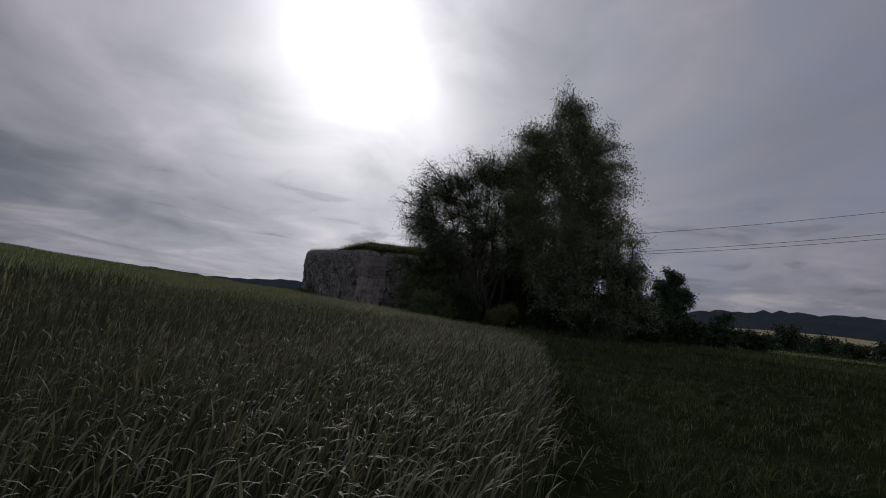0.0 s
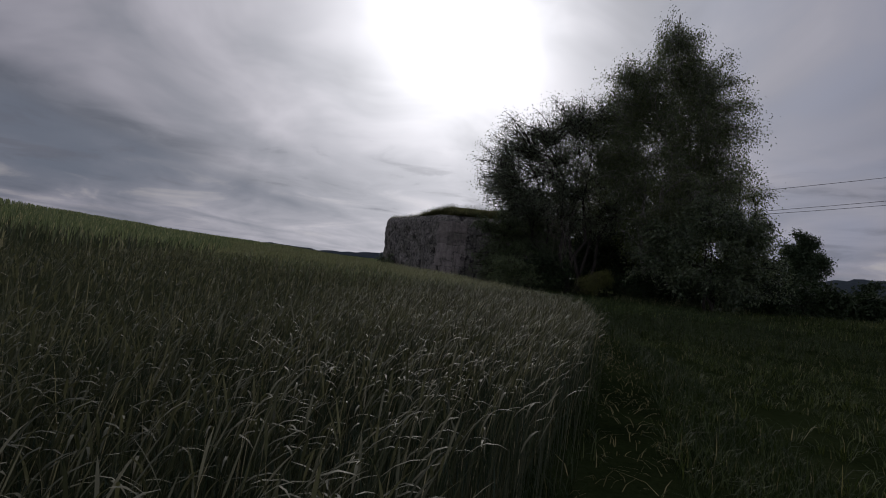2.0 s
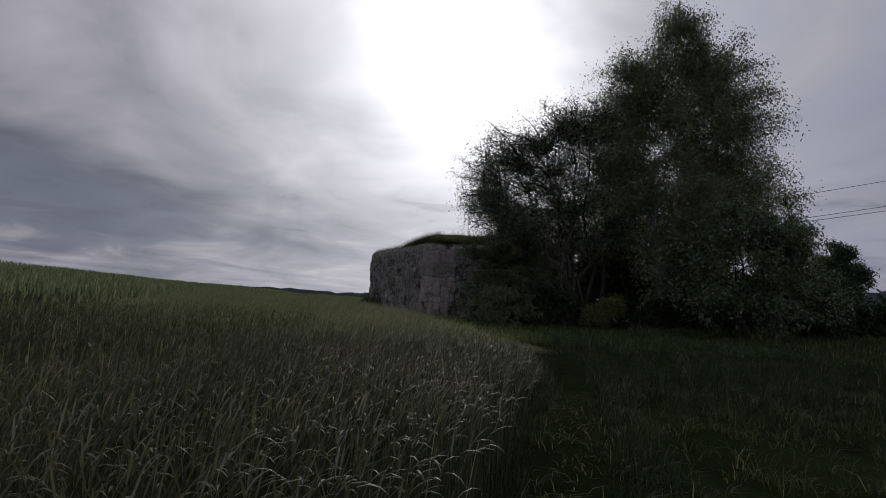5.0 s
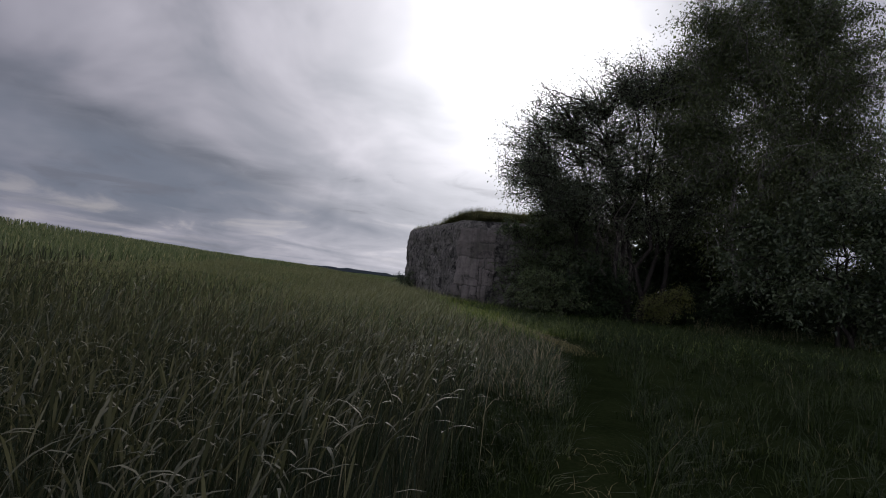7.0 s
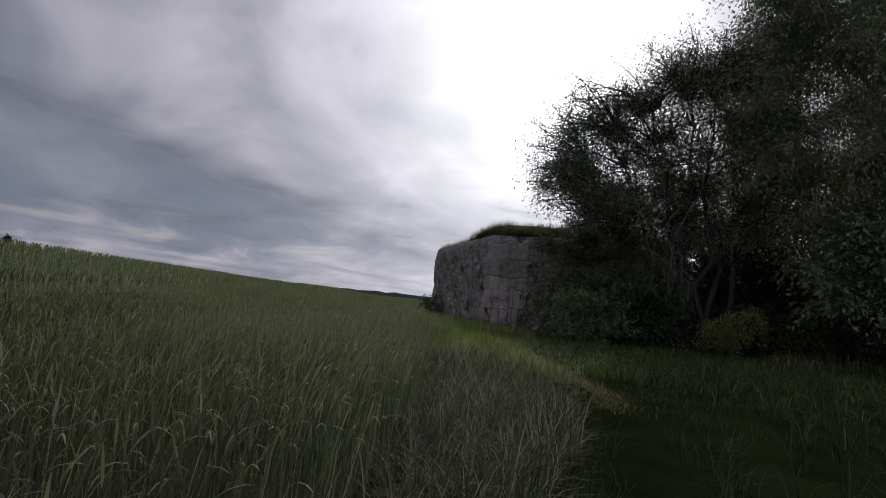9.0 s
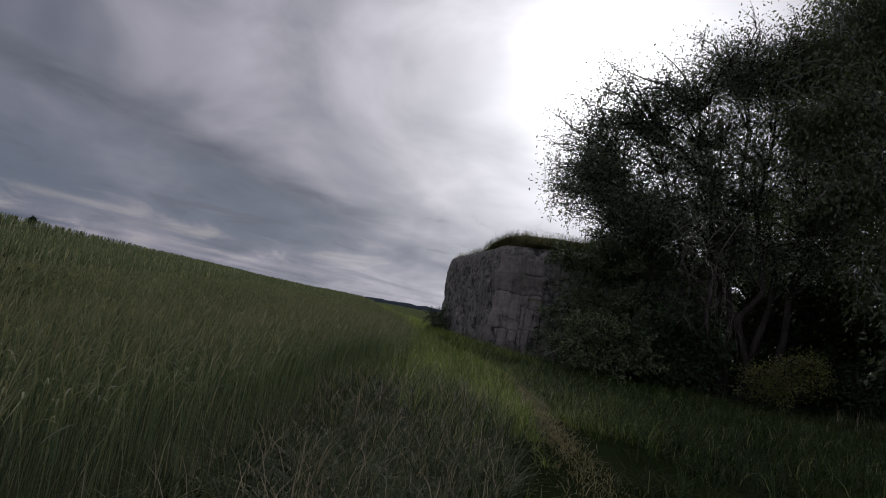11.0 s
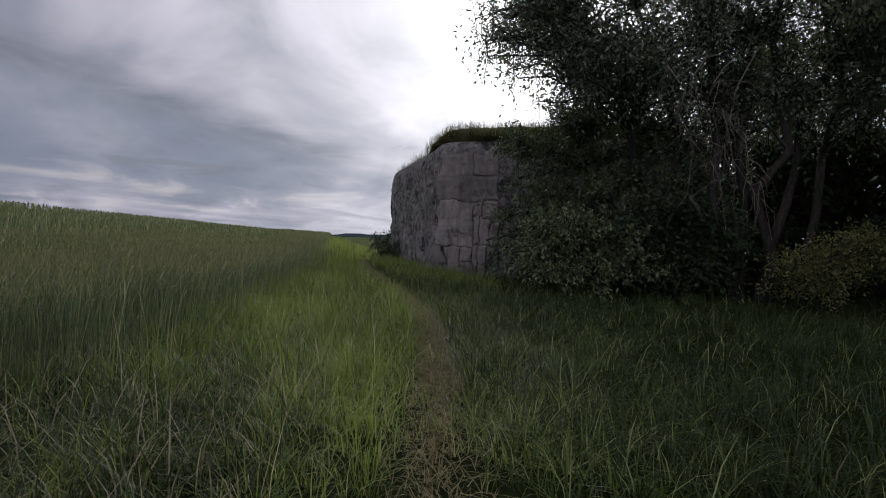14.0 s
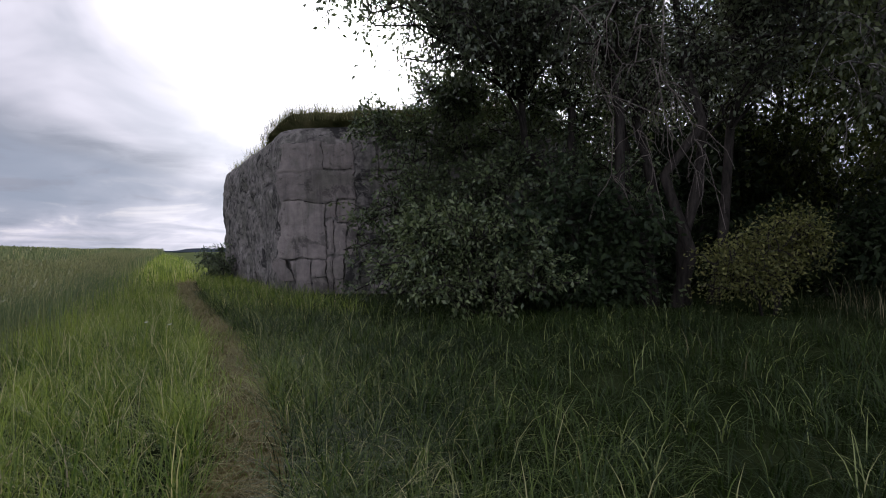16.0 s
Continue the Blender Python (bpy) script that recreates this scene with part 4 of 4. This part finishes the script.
# ---- the bunker ----
def build_bunker():
    thing = empty("bunker", *BUNKER_C, 0.0, "squat weathered concrete bunker with a grassed roof", "bunker")
    c, l, r = [np.array(p) for p in (BUNKER_C, BUNKER_L, BUNKER_R)]
    back_l, back_r = np.array((-7.4, 50.6)), np.array((3.0, 49.5))

    def rounded(poly, radii, step):
        out = []
        m = len(poly)
        for i in range(m):
            p, a, b = poly[i], poly[i - 1], poly[(i + 1) % m]
            ua, ub = unit(a - p), unit(b - p)
            p0, p1 = p + ua * radii[i], p + ub * radii[i]
            for t in np.linspace(0, 1, 9):
                out.append((1 - t) ** 2 * p0 + 2 * t * (1 - t) * p + t * t * p1)
        loop = np.array(out)
        nxt = np.roll(loop, -1, 0)
        ln = np.concatenate([[0], np.cumsum(np.linalg.norm(nxt - loop, axis=1))])
        closed = np.concatenate([loop, loop[:1]])
        s = np.arange(0, ln[-1], step)
        return np.stack([np.interp(s, ln, closed[:, a]) for a in (0, 1)], 1)

    plan = rounded([r, c, l, back_l, back_r], [1.2, 0.5, 1.7, 1.3, 1.3], 0.12)
    mid = plan.mean(0)
    tang = unit(np.roll(plan, -1, 0) - np.roll(plan, 1, 0))
    out = np.stack([tang[:, 1], -tang[:, 0]], 1)
    out *= np.sign(((plan - mid) * out).sum(1))[:, None]
    zs = np.concatenate([np.arange(-0.4, 4.0, 0.12), 4.0 + 0.5 * np.sin(np.linspace(0.2, 1, 6) * np.pi / 2)])
    ins = np.concatenate([np.zeros(len(np.arange(-0.4, 4.0, 0.12))), 0.5 * (1 - np.cos(np.linspace(0.2, 1, 6) * np.pi / 2))])
    verts = []
    for z, k in zip(zs, ins):
        row = []
        for p, o in zip(plan, out):
            q = Vector((p[0], p[1], z))
            left = 1.0 if p[0] < c[0] + 0.1 else 0.35
            tallq = Vector((p[0] * 1.7, p[1] * 1.7, z * 0.9))
            d = noise.fractal(q * 0.9, 0.8, 2.0, 4) * 0.10 * left - max(0.0, noise.noise(tallq * 1.5) - 0.08) * 0.5 * left * (0.4 + 0.6 * smoothstep(0.2, 1.0, 4.2 - z)) + noise.noise(q * 5.5) * 0.05 * left
            d -= 0.03 * z * 0.3
            row.append((p[0] + o[0] * (d - k) - c[0], p[1] + o[1] * (d - k) - c[1], z))
        verts.append(row)
    m = len(plan)
    v = np.array(verts).reshape(-1, 3)
    i, j = np.meshgrid(np.arange(len(zs) - 1), np.arange(m), indexing="ij")
    j2 = (j + 1) % m
    f = np.stack([i * m + j, i * m + j2, (i + 1) * m + j2, (i + 1) * m + j], -1).reshape(-1, 4).tolist()
    f.append([(len(zs) - 1) * m + k for k in range(m)])
    mesh_object("body", v, f, CONCRETE, thing, "grey rain-stained concrete", smooth=True)

    # turf mound on the roof, highest over the front corner
    loop = plan[::3]
    o3 = out[::3]
    rows = []
    for k, (inward, z) in enumerate(((0.56, 4.44), (0.48, 4.60), (0.24, 4.70), (0.34, 4.84), (0.75, 4.97), (1.4, 5.10), (3.0, 5.2))):
        row = []
        for p, o in zip(loop, o3):
            tall = smoothstep(4.0, 9.4, np.linalg.norm(p - l))
            corner = smoothstep(6.5, 9.6, np.linalg.norm(p - l))
            w = noise.noise(Vector((p[0] * 0.9, p[1] * 0.9, k * 0.4))) * 0.2 + noise.noise(Vector((p[0] * 3.1, p[1] * 3.1, k * 0.9))) * 0.10
            gap = max(inward, 0.46 * (1 - corner)) + w * (0.4 + 0.6 * corner)
            row.append((p[0] - o[0] * gap - c[0], p[1] - o[1] * gap - c[1], 4.26 + (z - 4.26 + w * 0.7 * min(1, k)) * (0.22 + 0.78 * tall)))
        rows.append(row)
    m = len(loop)
    v = np.array(rows).reshape(-1, 3)
    i, j = np.meshgrid(np.arange(6), np.arange(m), indexing="ij")
    j2 = (j + 1) % m
    f = np.stack([i * m + j, i * m + j2, (i + 1) * m + j2, (i + 1) * m + j], -1).reshape(-1, 4).tolist()
    f.append([6 * m + k for k in range(m)])
    mesh_object("roof_turf", v, f, TURF, thing, "ragged grassy turf on the roof", smooth=True)
    top = v[2 * m: 6 * m] + np.array([c[0], c[1], 0])

    # slabs of the broken render coat on the front
    fx = unit(r - c)
    fn = np.array((fx[1], -fx[0]))
    slabs = ((-0.05, 1.1, 3.2, 4.0), (1.12, 1.93, 3.32, 4.02), (0.0, 1.95, 2.50, 3.25), (-0.08, 1.12, 1.04, 2.48), (1.18, 1.42, 2.02, 2.47), (1.46, 1.9, 1.9, 2.45), (1.17, 1.33, 1.15, 1.96), (1.37, 1.62, 1.12, 1.86), (1.66, 1.92, 1.1, 1.84),
             (0.2, 0.72, -0.2, 0.99), (0.76, 1.1, 0.55, 1.0), (0.78, 1.12, -0.2, 0.5), (1.15, 1.3, 0.1, 1.06), (1.34, 1.6, 0.5, 1.05), (1.34, 1.62, -0.2, 0.46), (1.66, 2.0, 0.35, 1.05), (1.66, 2.1, -0.2, 0.3), (-0.12, 0.14, 0.45, 1.0),
             (1.98, 2.62, 2.3, 2.95), (1.99, 2.5, 3.05, 3.95), (1.96, 2.4, 1.62, 2.24), (1.97, 2.5, 0.9, 1.56), (2.45, 3.1, 1.5, 2.22), (2.68, 3.4, 2.35, 3.2), (2.56, 3.5, 3.25, 4.0), (3.15, 3.9, 1.2, 2.25), (2.55, 3.2, 0.3, 1.4))
    rr = np.random.default_rng(3)
    for u0, u1, z0, z1 in slabs:
        bm = bmesh.new()
        nu, nz = max(2, int((u1 - u0) / 0.09)), max(2, int((z1 - z0) / 0.09))
        depth = rr.uniform(0.03, 0.065)
        grid = {}
        for a in range(nu + 1):
            for b in range(nz + 1):
                edge = a in (0, nu) or b in (0, nz)
                u, z = u0 + (u1 - u0) * a / nu, z0 + (z1 - z0) * b / nz
                w = noise.noise_vector(Vector((u * 1.7, z * 1.7, 4.0)))
                w2 = noise.noise_vector(Vector((u * 8.0, z * 8.0, 9.0)))
                u, z = u + w[0] * 0.10 + w2[0] * 0.055, z + w[1] * 0.10 + w2[1] * 0.055
                u += (1 - smoothstep(0.0, 0.6, u)) * noise.noise(Vector((z * 1.9, 3.3, u))) * 0.3
                push = 0.03 + depth + 0.035 * noise.noise(Vector((u * 2, z * 2, 1))) - (0.02 if edge else 0) - 0.009 * z
                for side, dd in ((0, push), (1, -0.12)):
                    q = fx * u + fn * dd
                    grid[a, b, side] = bm.verts.new((q[0], q[1], z))
        for a in range(nu):
            for b in range(nz):
                bm.faces.new((grid[a, b, 0], grid[a + 1, b, 0], grid[a + 1, b + 1, 0], grid[a, b + 1, 0]))
        for a in range(nu):
            bm.faces.new((grid[a, 0, 1], grid[a + 1, 0, 1], grid[a + 1, 0, 0], grid[a, 0, 0]))
            bm.faces.new((grid[a, nz, 0], grid[a + 1, nz, 0], grid[a + 1, nz, 1], grid[a, nz, 1]))
        for b in range(nz):
            bm.faces.new((grid[0, b, 0], grid[0, b + 1, 0], grid[0, b + 1, 1], grid[0, b, 1]))
            bm.faces.new((grid[nu, b, 1], grid[nu, b + 1, 1], grid[nu, b + 1, 0], grid[nu, b, 0]))
        # slabs nearer the bush take the darker concrete, its shade put into the colour
        part("render_slab", bm, PLASTER if u1 < 2.0 else CONCRETE, thing)
    return top


turf_top = build_bunker()
k = rng.integers(0, len(turf_top), 14000)
root = turf_top[k] + rng.normal(0, 0.12, (14000, 3)) * np.array([1, 1, 0])
az = rng.uniform(0, 2 * np.pi, 14000)
hgt = rng.uniform(0.1, 0.38, 14000)
d = np.stack([np.sin(az), np.cos(az), np.zeros(14000)], 1)
s = np.stack([np.cos(az), -np.sin(az), np.zeros(14000)], 1)
q = np.linspace(0, 1, 4)
pts = root[:, None] - np.array([0, 0, 0.04]) + np.array([0, 0, 1.0]) * (hgt[:, None] * q)[:, :, None] + d[:, None] * (hgt[:, None] * 0.5 * q ** 2)[:, :, None]
c = Cloud()
c.ribbons(pts, np.full((14000, 1), 0.011) * (1 - 0.9 * q)[None], s, 0)
tagged(c.make("roof_grass", [ROOF_GRASS]), "wispy pale grass growing on the bunker roof", "grass", kind="stuff")


# ---- cables across the valley ----
def cable(a, b, sag):
    cu = bpy.data.curves.new("power_cable", "CURVE")
    cu.dimensions, cu.bevel_depth, cu.bevel_resolution = "3D", 0.022, 1
    sp = cu.splines.new("POLY")
    sp.points.add(24)
    for i in range(25):
        t = i / 24
        sp.points[i].co = (*(Vector(a).lerp(Vector(b), t) - Vector((0, 0, sag * 4 * t * (1 - t)))), 1)
    cu.materials.append(WIRE)
    ob = new("power_cable", cu)
    return tagged(ob, "thin dark overhead power cable", "cable", "power cables")


cable((14.0, 62.0, 9.9), (58.0, 52.0, 17.8), 0.5)
cable((14.0, 62.0, 8.0), (58.0, 52.0, 15.4), 0.5)
cable((14.0, 62.5, 7.8), (58.0, 52.5, 14.8), 0.5)


# ---- a house in the valley ----
def house(x, y, rz):
    z = float(height(x, y))
    thing = empty("house", x, y, z, "low white house with a brown roof in the valley", "house")
    thing.rotation_euler[2] = radians(rz)

    def box(x0, x1, y0, y1, z0, z1):
        bm = bmesh.new()
        bmesh.ops.create_cube(bm, size=1.0, matrix=Matrix.Translation(((x0 + x1) / 2, (y0 + y1) / 2, (z0 + z1) / 2)) @ Matrix.Diagonal((x1 - x0, y1 - y0, z1 - z0, 1)))
        return bm

    part("wall", box(-6, 6, -3.5, 3.5, -0.5, 2.8), WHITE_WALL, thing)
    bm = bmesh.new()
    vs = [bm.verts.new(p) for p in ((-6.5, -4, 2.7), (6.5, -4, 2.7), (6.5, 4, 2.7), (-6.5, 4, 2.7), (-6.5, 0, 5.0), (6.5, 0, 5.0))]
    for f in ((0, 1, 5, 4), (2, 3, 4, 5), (1, 2, 5), (3, 0, 4), (3, 2, 1, 0)):
        bm.faces.new([vs[k] for k in f])
    part("roof", bm, ROOF_TILE, thing)
    for wx in (-3.8, 0.2, 3.6):
        part("window", box(wx - 0.6, wx + 0.6, -3.56, -3.45, 0.8, 2.0), WIRE, thing)


house(math.sin(radians(37.4)) * 330, math.cos(radians(37.4)) * 330, -38)


# ---- small white flowers in the verge ----
def flower(x, y, hgt):
    z = float(height(x, y))
    thing = empty("flower", x, y, z, "small white flower on a thin green stalk", "flower", "white flowers in the verge")
    cl = Cloud()
    tube(cl, np.array([[0, 0, -0.03], [0.01, 0, hgt * 0.5], [0.02, 0.01, hgt]]), np.array([0.003, 0.0025, 0.002]), 4)
    cl.make("stalk", LUSH, thing)
    for a in range(6):
        cl = Cloud()
        th = a * math.pi / 3
        d = np.array([[math.cos(th), math.sin(th), 0.35]])
        cl.leaves(np.array([[0.02, 0.01, hgt]]), unit(d), np.array([[-math.sin(th), math.cos(th), 0.0]]), np.array([0.024]), np.array([0.018]))
        cl.make("petal", PETAL, thing)


for x, y, hgt in ((-3.6, 31.4, 0.5), (-3.45, 31.55, 0.46)):
    flower(x, y, hgt)
